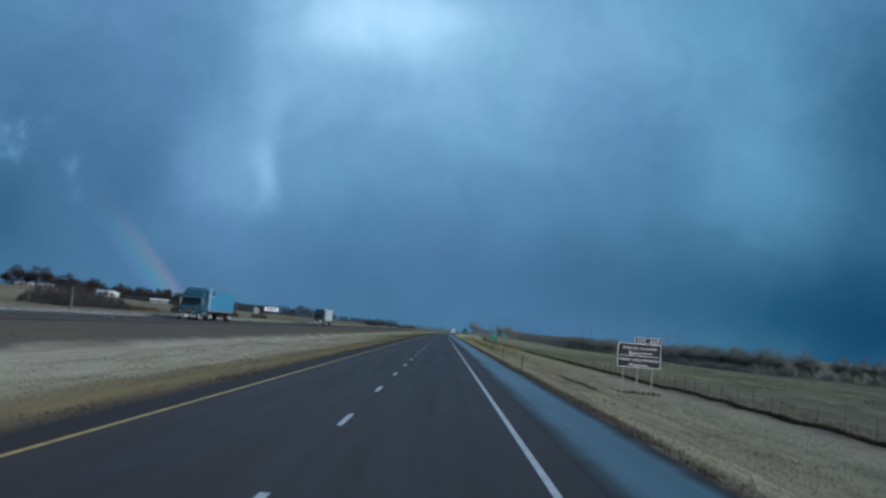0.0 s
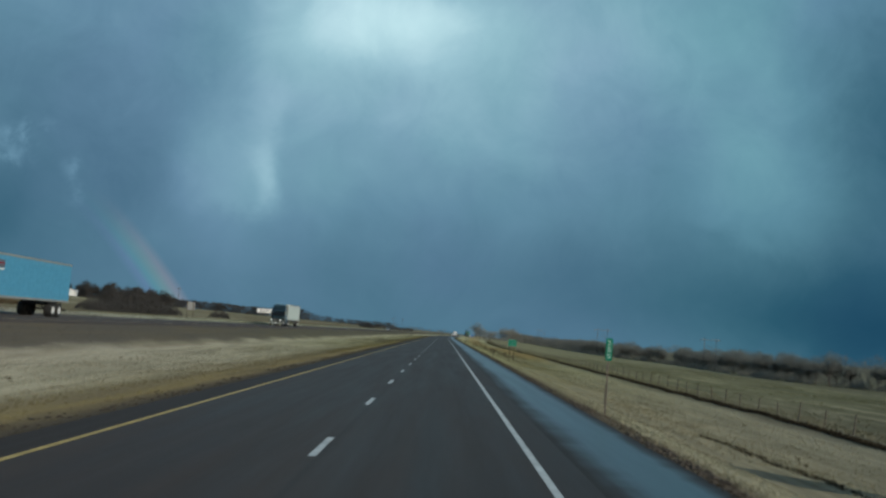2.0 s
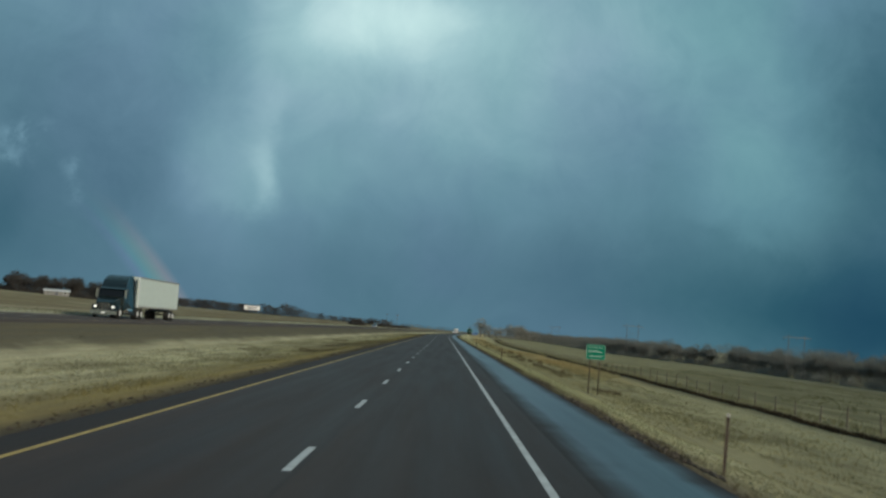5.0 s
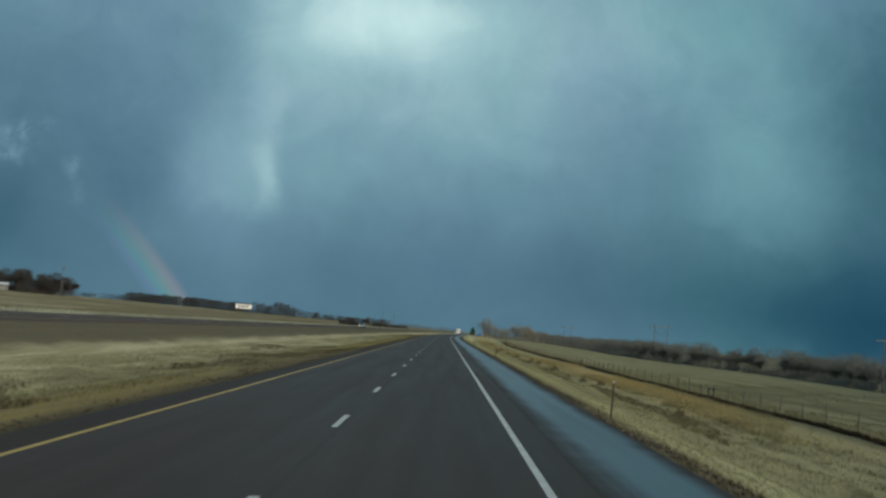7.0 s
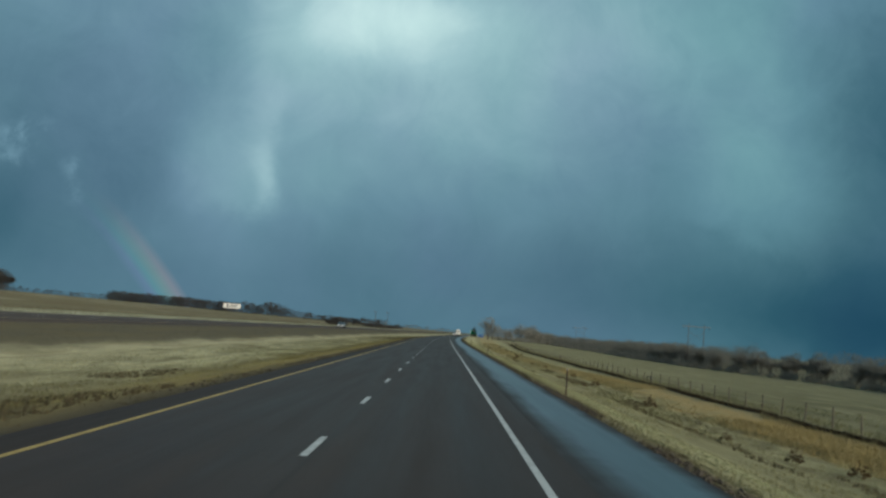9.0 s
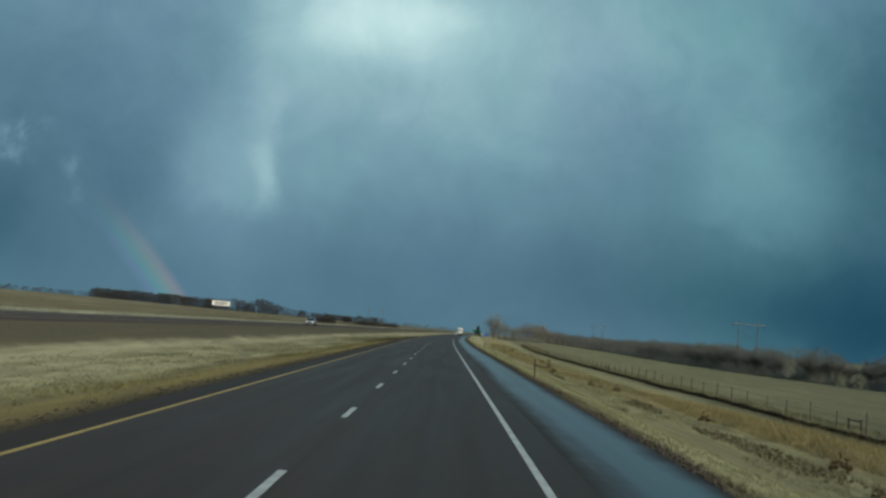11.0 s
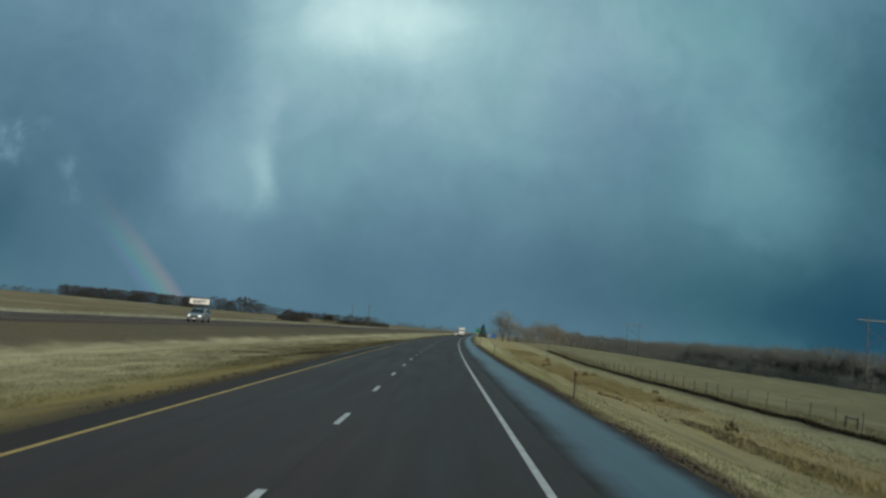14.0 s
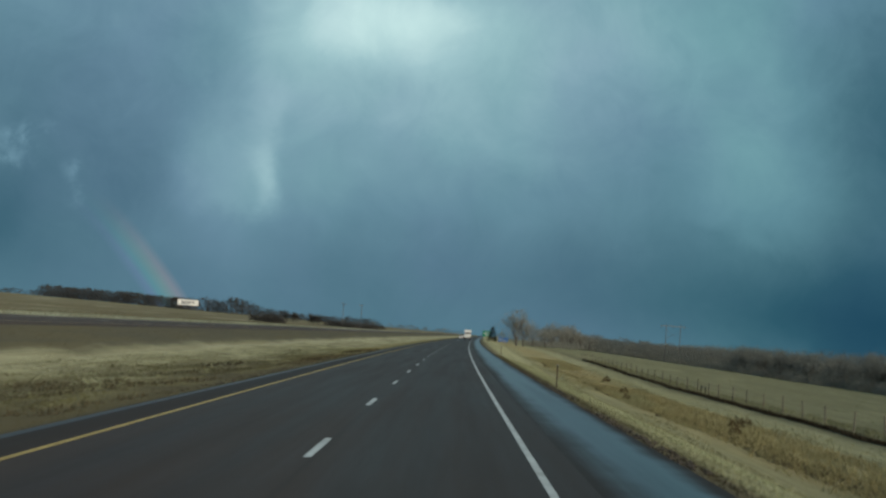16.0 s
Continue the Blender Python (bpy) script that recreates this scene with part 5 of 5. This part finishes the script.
    tr = part("trailer", box((-1.29, tail, 1.18), (1.29, -6.1, 4.05), 0.03), box_mt, ob, box_words)
    part("nose_panel", box((-1.30, -6.1, 1.2), (1.30, -6.06, 4.06), 0.015), box_mt, tr, "trailer front wall")
    for x in (-1, 1):
        part("top_rail", box((min(1.285 * x, 1.31 * x), tail, 3.93), (max(1.285 * x, 1.31 * x), -6.1, 4.07)), M_SIGN_BACK, tr)
        part("bottom_rail", box((min(1.285 * x, 1.31 * x), tail, 1.14), (max(1.285 * x, 1.31 * x), -6.1, 1.30)), M_SIGN_BACK, tr)
        part("corner_post", box((min(1.285 * x, 1.315 * x), -6.42, 1.16), (max(1.285 * x, 1.315 * x), -6.08, 4.06)), M_WHITE, tr, "white corner post")
        for k in range(12):
            y = -7.6 - k * 1.2
            part("panel_seam", box((min(1.288 * x, 1.297 * x), y - 0.03, 1.3), (max(1.288 * x, 1.297 * x), y + 0.03, 3.93)), box_mt, tr)
        if mark:
            for z, h, mt in ((3.55, 0.07, M_INK), (3.40, 0.05, M_RED), (3.22, 0.11, M_INK), (3.02, 0.05, M_LEGEND)):
                part("mark", box((min(1.298 * x, 1.304 * x), -8.9, z - h), (max(1.298 * x, 1.304 * x), -7.5, z + h)), mt, tr, "plain printed shape")
    for x in (-0.75, 0.75):
        part("landing_leg", box((x - 0.07, -9.6, 0.35), (x + 0.07, -9.46, 1.2)), M_BLACK, ob)
    bm = box((-0.55, -21.3, 0.85), (-0.42, -17.0, 1.18))
    box((0.42, -21.3, 0.85), (0.55, -17.0, 1.18), 0, bm)
    part("bogie", bm, M_BLACK, ob)
    part("rear_guard", box((-1.15, tail - 0.05, 0.5), (1.15, tail + 0.05, 0.62)), M_BLACK, ob)
    for x in (-0.7, 0.7):
        part("guard_upright", box((x - 0.05, tail - 0.04, 0.55), (x + 0.05, tail + 0.04, 1.2)), M_BLACK, ob)
    for x in (-0.98, 0.98):
        for y in (-18.6, -19.9):
            wheel(ob, x, y, 0.51, 0.58)
    return ob


semi(128, -28.4, M_TRUCK_BLUE, M_TRAILER_BLUE, "teal semi truck pulling a sky-blue van trailer", "sky-blue trailer box", False)
semi(263, -28.6, M_TRUCK_DARK, M_TRAILER_PALE, "dark green semi truck with lit headlamps and a white trailer", "white trailer box", True, mark=False)


def car(name, s, o, mt, label, turn, z, lamps):
    """A rounded hatchback; local y points ahead, the nose is at y = 0."""
    ob = thing(name, s, o, label, "car", turn=turn, z=z)
    side = [(0.0, 0.36), (0.03, 0.60), (-0.10, 0.74), (-0.45, 0.85), (-1.05, 0.97), (-1.60, 1.24), (-2.05, 1.43), (-2.55, 1.52), (-3.1, 1.53), (-3.7, 1.46), (-4.15, 1.26),
            (-4.42, 1.0), (-4.55, 0.82), (-4.56, 0.45), (-4.40, 0.28), (-0.2, 0.26)]
    body = part("body", prism(side, -0.90, 0.90, 0.09), mt, ob, "", False)
    part("windshield", prism([(-1.09, 1.005), (-1.60, 1.262), (-2.03, 1.443), (-2.00, 1.46), (-1.57, 1.285), (-1.05, 1.02)], -0.76, 0.76), M_GLASS, body, "dark windshield")
    part("rear_window", prism([(-3.78, 1.45), (-4.17, 1.265), (-4.40, 1.03), (-4.42, 1.05), (-4.19, 1.28), (-3.80, 1.47)], -0.70, 0.70), M_GLASS, body, "dark rear window")
    for x in (-1, 1):
        for outline in ([(-1.45, 0.98), (-2.12, 1.34), (-2.60, 1.42), (-2.62, 0.98)], [(-2.70, 0.98), (-2.68, 1.42), (-3.15, 1.43), (-3.50, 1.39), (-3.52, 0.99)], [(-3.60, 0.99), (-3.58, 1.37), (-4.0, 1.20), (-4.12, 1.02)]):
            part("side_window", prism(outline, 0.895 * x, 0.912 * x), M_GLASS, body, "dark side window")
        for y in (-1.36, -2.66, -3.56):
            part("door_seam", box((min(0.898 * x, 0.906 * x), y - 0.008, 0.38), (max(0.898 * x, 0.906 * x), y + 0.008, 0.95)), M_BLACK, body)
        for y in (-2.45, -3.40):
            part("door_handle", box((min(0.90 * x, 0.925 * x), y - 0.08, 0.84), (max(0.90 * x, 0.925 * x), y + 0.08, 0.875), 0.006), mt, body)
        part("headlamp", box((0.66 * x - 0.17, -0.20, 0.60), (0.66 * x + 0.17, 0.02, 0.75), 0.04), M_LAMP if lamps else M_CHROME, ob, "headlamp")
        part("tail_lamp", box((0.76 * x - 0.09, -4.57, 0.72), (0.76 * x + 0.09, -4.42, 1.02), 0.02), M_RED, ob, "red tail lamp")
        part("mirror", box((0.99 * x - 0.09, -1.66, 0.98), (0.99 * x + 0.09, -1.54, 1.10), 0.03), mt, ob)
    part("grille", box((-0.42, -0.03, 0.52), (0.42, 0.04, 0.66), 0.02), M_BLACK, ob, "black grille")
    part("bumper", box((-0.86, -0.16, 0.28), (0.86, 0.06, 0.48), 0.06), mt, ob)
    part("plate", box((-0.16, 0.061, 0.33), (0.16, 0.07, 0.45)), M_LEGEND, ob)
    # the cabin leans in towards the roof and the nose and tail are drawn in
    for q in ob.children_recursive:
        for v in q.data.vertices:
            lean_in = 1 - 0.24 * max(0.0, v.co.z - 0.90) / 0.65
            nose = 1 - 0.18 * max(0.0, (v.co.y + 0.85) / 0.9) ** 2 - 0.12 * max(0.0, (-3.9 - v.co.y) / 0.65) ** 2
            v.co.x *= lean_in * nose
    for x in (-0.80, 0.80):
        for y in (-0.88, -3.62):
            wheel(ob, x, y, 0.32, 0.22, M_SILVER)
    return ob


car("hatchback_car", 580, -25.2, M_SILVER, "rounded silver hatchback with lit headlamps on the far carriageway", 180, 0.90, True)
car("car", 1005, -1.8, M_WHITE, "small white car far ahead in the passing lane", 0, 0.0, False)
car("car", 1900, -28.4, M_WHITE, "white car far off on the far carriageway", 180, 0.90, True)


def box_truck(s, o):
    ob = thing("box_truck", s, o, "white box truck ahead in the driving lane", "truck", z=0.0)
    b = part("box", box((-1.2, -7.2, 0.95), (1.2, -2.1, 3.7), 0.05), M_WHITE, ob, "white cargo box")
    part("rear_door", box((-1.08, -7.24, 1.1), (1.08, -7.2, 3.45), 0.02), M_WHITE, b)
    for k in range(5):
        part("door_rib", box((-1.05, -7.26, 1.45 + 0.42 * k), (1.05, -7.24, 1.48 + 0.42 * k)), M_SIGN_BACK, b)
    part("cab", prism([(0, 0.5), (0, 1.1), (-0.9, 1.4), (-1.4, 2.3), (-2.0, 2.35), (-2.0, 0.5)], -1.0, 1.0, 0.05), M_WHITE, ob)
    part("bumper", box((-1.15, -7.4, 0.45), (1.15, -7.2, 0.70), 0.03), M_BLACK, ob, "dark rear bumper")
    part("window_band", box((-1.0, -7.27, 2.3), (1.0, -7.262, 2.75)), M_BLACK, b, "dark band across the door")
    for x in (-1, 1):
        part("tail_lamp", box((1.0 * x - 0.1, -7.3, 0.80), (1.0 * x + 0.1, -7.2, 1.0)), M_RED, ob, "red tail lamp")
        part("chassis_rail", box((0.4 * x - 0.06, -7.2, 0.6), (0.4 * x + 0.06, -0.5, 0.95)), M_BLACK, ob)
    for x in (-0.95, 0.95):
        for y in (-0.9, -5.6):
            wheel(ob, x, y, 0.42, 0.32, M_SIGN_BACK)


box_truck(938, 1.85)

# ---------------------------------------------------------------- dry grass and weeds
rng = np.random.default_rng(4)


def tufts(name, label, count, s0, s1, o0, o1, h0, h1, mt, blades=3, wide=0.018, dense=None, near=1.0, wave=0.0):
    """Clumps of thin blades strewn over a strip of ground."""
    s = s0 + (s1 - s0) * rng.random(count) ** near
    o = o0 + (o1 - o0) * rng.random(count)
    if wave:
        o = o + wave * np.array([noise.noise((a * 0.045, 0.0, 5.0)) + 0.4 * noise.noise((a * 0.16, 0.0, 8.0)) for a in s])
    if dense:
        keep = np.array([noise.noise((a * dense[0], b * dense[1], dense[2])) for a, b in zip(s, o)]) > dense[3]
        s, o = s[keep], o[keep]
    z = np.array([ground_z(a, b) for a, b in zip(s, o)])
    x, y = spot(s, o)
    n = len(s)
    x, y, z = (np.repeat(q, blades) for q in (x, y, z))
    N = n * blades
    a = rng.random(N) * 6.283
    h = rng.uniform(h0, h1, N)
    lean = rng.uniform(0.15, 0.9, N) * h
    w = wide * rng.uniform(0.6, 1.5, N)
    bx, by = x + rng.normal(0, 0.05, N), y + rng.normal(0, 0.05, N)
    t = rng.random(N) * 6.283
    v = np.empty((N, 3, 3))
    v[:, 0] = np.stack([bx - w * np.cos(a), by - w * np.sin(a), z - 0.02], 1)
    v[:, 1] = np.stack([bx + w * np.cos(a), by + w * np.sin(a), z - 0.02], 1)
    v[:, 2] = np.stack([bx + lean * np.cos(t), by + lean * np.sin(t), z + h], 1)
    me = bpy.data.meshes.new(name)
    me.vertices.add(3 * N)
    me.vertices.foreach_set("co", v.ravel())
    me.loops.add(3 * N)
    me.loops.foreach_set("vertex_index", np.arange(3 * N, dtype=np.int32))
    me.polygons.add(N)
    me.polygons.foreach_set("loop_start", np.arange(0, 3 * N, 3, dtype=np.int32))
    me.update(calc_edges=True)
    me.materials.append(mt)
    for key, vals in (("offset", o), ("along", s)):
        at = me.attributes.new(key, "FLOAT", "POINT")
        at.data.foreach_set("value", np.repeat(vals, 3 * blades).astype(np.float32))
    return tagged(new(name, me), label, "grass", kind="stuff")


M_RUSTWEED = plant("rusty_dead_weeds", [(0.0, (0.075, 0.053, 0.032)), (0.5, (0.14, 0.097, 0.055)), (1.0, (0.23, 0.16, 0.09))])
clump = shrub(301, 0.9, 0.75, 60, M_RUSTWEED, "dark rusty clump of dead weeds in the grassy ditch", "weed clumps in the ditch", "weed_clump")
CLUMPS = [(374, 16.7, 1.15), (405, 17.3, 1.0), (396, 15.2, 0.6), (341, 16.2, 0.8), (338, 17.6, 0.9), (349, 15.6, 0.6), (490, 15.1, 1.0), (464, 15.9, 0.7), (459, 17.5, 0.8), (651, 19.1, 1.1),
          (626, 17.3, 1.0), (597, 20.4, 0.9), (593, 18.8, 1.0), (586, 17.0, 0.8), (612, 15.3, 0.8), (520, 17.3, 0.9), (545, 18.5, 0.8), (300, 17.0, 0.7), (430, 18.2, 0.8), (560, 21.0, 0.7)]
rusty = shrub(310, 4.0, 1.5, 220, M_RUSTWEED, "low rusty-brown brush beyond the far carriageway", "rusty brush beyond the far carriageway", "thicket")
for i, (a_, b_, k) in enumerate(((216, -61, 1.0), (223, -61.5, 0.9), (230, -62, 1.1), (238, -62, 0.9))):
    (stand if i == 0 else again)(rusty, a_, b_, k)
for i, (a_, b_, k) in enumerate(CLUMPS):
    (stand if i == 0 else again)(clump, a_, b_, k)


def clods(name, label, count, s0, s1, o0, o1, r0, r1, mt, dense):
    """Lumps of dirt and broken asphalt."""
    verts, faces = [], []
    rr = random.Random(9)
    base = [(1, 0, 0), (-1, 0, 0), (0, 1, 0), (0, -1, 0), (0, 0, 1), (0, 0, -1)]
    tri = [(0, 2, 4), (2, 1, 4), (1, 3, 4), (3, 0, 4), (2, 0, 5), (1, 2, 5), (3, 1, 5), (0, 3, 5)]
    while count:
        a_, b_ = rr.uniform(s0, s1), rr.uniform(o0, o1)
        if noise.noise((a_ * dense[0], b_ * dense[1], 3.0)) < dense[2]:
            continue
        count -= 1
        x, y = spot(a_, b_)
        z, r, k = ground_z(a_, b_), rr.uniform(r0, r1), len(verts)
        for p in base:
            verts.append((x + p[0] * r * rr.uniform(0.7, 1.5), y + p[1] * r * rr.uniform(0.7, 1.5), z + r * 0.3 + p[2] * r * rr.uniform(0.5, 0.9)))
        faces += [tuple(k + q for q in f) for f in tri]
    return tagged(mesh_object(name, verts, faces, mt), label, "dirt", kind="stuff")


M_CLOD = paint("dark_dirt_clods", (0.055, 0.043, 0.032), 0.95, wear=0.25, scale=9)
clods("dirt_clods", "dark dirt clods and broken asphalt along the shoulder's edge", 5200, 4, 620, 6.55, 7.25, 0.025, 0.085, M_CLOD, (0.12, 0.8, 0.02))
tufts("grass", "short straw-coloured grass on the right verge", 70000, 4, 660, 7.4, 12.5, 0.03, 0.10, M_TURF, 3, 0.012)
tufts("grass", "ragged brown weeds at the edge of the shoulder", 9000, 4, 660, 6.5, 7.4, 0.02, 0.10, M_WEED, 4, 0.013, (0.22, 0.6, 2, 0.16))
tufts("grass", "dry bent grass hanging over the gravel edge", 14000, 4, 660, 6.6, 7.8, 0.03, 0.12, M_TURF, 3, 0.013)
tufts("grass", "mixed dull grass in the right ditch", 26000, 4, 680, 12.0, 16.5, 0.05, 0.16, M_TURF, 3, 0.015, (0.06, 0.25, 5, 0.02))
tufts("grass", "tan grass on the back slope", 44000, 10, 700, 14.5, 25.0, 0.04, 0.15, M_TURF, 3, 0.015)
tufts("grass", "rust-coloured bluestem clumps in the ditch", 20000, 190, 720, 13.0, 22.0, 0.06, 0.24, M_TURF, 4, 0.016, (0.030, 0.16, 9, 0.16))
tufts("weeds", "dark tumbled weeds blown against the fence", 26000, 10, 740, 25.4, 25.9, 0.08, 0.30, M_WEED, 4, 0.03, wave=0.7)
tufts("weeds", "scattered dark weed clumps in the right ditch", 6000, 60, 700, 12.2, 22.0, 0.08, 0.30, M_DRAB, 6, 0.02, (0.16, 0.5, 31, 0.55))
tufts("weeds", "drab weeds along the bottom of the swale", 14000, 250, 720, 14.6, 16.8, 0.05, 0.20, M_DRAB, 4, 0.018, (0.05, 0.4, 51, 0.05), wave=1.2)
tufts("grass", "tall rust-coloured bluestem stand", 18000, 285, 450, 18.6, 25.2, 0.10, 0.36, M_TURF, 4, 0.016, (0.022, 0.14, 61, -0.12), wave=0.8)
tufts("grass", "rust-coloured bluestem stand nearer the road", 22000, 450, 720, 14.8, 20.4, 0.10, 0.34, M_TURF, 4, 0.016, (0.022, 0.14, 61, -0.05), wave=0.8)
tufts("weeds", "low dark weeds round the sign's posts", 90, 95.5, 99.5, 17.8, 21.6, 0.08, 0.26, M_WEED, 6, 0.02)
tufts("grass", "pale tall grass along the fence", 9000, 10, 740, 26.4, 29.5, 0.12, 0.45, M_TURF, 4, 0.02)
tufts("grass", "short olive stubble in the field", 30000, 20, 800, 28.0, 88.0, 0.03, 0.10, M_TURF, 3, 0.025)
tufts("grass", "pale dormant median grass", 70000, 4, 660, -16.0, -7.2, 0.03, 0.10, M_TURF, 3, 0.014)
tufts("grass", "golden-brown weeds beside the inner shoulder", 12000, 4, 640, -8.8, -5.7, 0.02, 0.06, M_TURF, 3, 0.013)
tufts("grass", "sparse dark weeds in the gravel beside the inner shoulder", 3500, 4, 640, -5.6, -4.5, 0.02, 0.09, M_DRAB, 3, 0.013, (0.3, 0.5, 21, -0.1))
tufts("grass", "dull clumps in the median", 26000, 150, 660, -14.0, -6.6, 0.05, 0.15, M_TURF, 4, 0.018, (0.06, 0.22, 13, 0.13))
tufts("weeds", "small dark weeds scattered over the median", 2000, 120, 660, -14.5, -7.0, 0.05, 0.16, M_DRAB, 5, 0.02, (0.2, 0.6, 17, 0.5))
tufts("grass", "dull brown grass on the median's far slope", 9000, 20, 760, -20.8, -15.6, 0.03, 0.10, M_TURF, 3, 0.015)
tufts("grass", "pale grass strip beyond the far carriageway", 16000, 40, 800, -40.0, -33.6, 0.1, 0.35, M_TURF, 3, 0.03)
tufts("grass", "tan pasture beyond the far carriageway", 18000, 60, 900, -120.0, -40.0, 0.05, 0.18, M_TURF, 3, 0.035)
tufts("weeds", "trampled dark weeds on the median's bare earth", 8000, 250, 345, -14.0, -5.4, 0.04, 0.16, M_DRAB, 5, 0.02, (0.10, 0.26, 71, 0.28))
tufts("weeds", "brown weed patches over the median's bare earth", 7000, 510, 640, -13.0, -5.4, 0.04, 0.16, M_DRAB, 5, 0.02, (0.10, 0.26, 73, 0.26))
tufts("weeds", "small dark weed clumps in the median", 3000, 520, 640, -11.0, -5.6, 0.04, 0.16, M_WEED, 5, 0.02, (0.10, 0.34, 79, 0.36))
tufts("weeds", "taller olive weeds scattered over the field", 9000, 60, 420, 29.0, 85.0, 0.08, 0.28, M_TURF, 6, 0.03, (0.05, 0.11, 77, 0.10))
clods("gravel", "dark gravel and dirt strewn along the inner shoulder", 3600, 4, 640, -5.35, -4.42, 0.015, 0.05, M_CLOD, (0.16, 0.9, -0.12))
tufts("grass", "ragged weeds rooted in the inner shoulder's edge", 7000, 4, 640, -5.5, -4.45, 0.02, 0.08, M_TURF, 3, 0.013, (0.14, 0.8, 81, 0.02))
tufts("weeds", "dark weeds rooted along a rut in the ditch", 420, 92, 119, 14.75, 15.25, 0.04, 0.14, M_WEED, 5, 0.02, wave=0.5)
tufts("weeds", "dark weeds drifted into a line across the median", 90, 101.4, 102.8, -16.2, -12.0, 0.03, 0.11, M_DRAB, 4, 0.02)
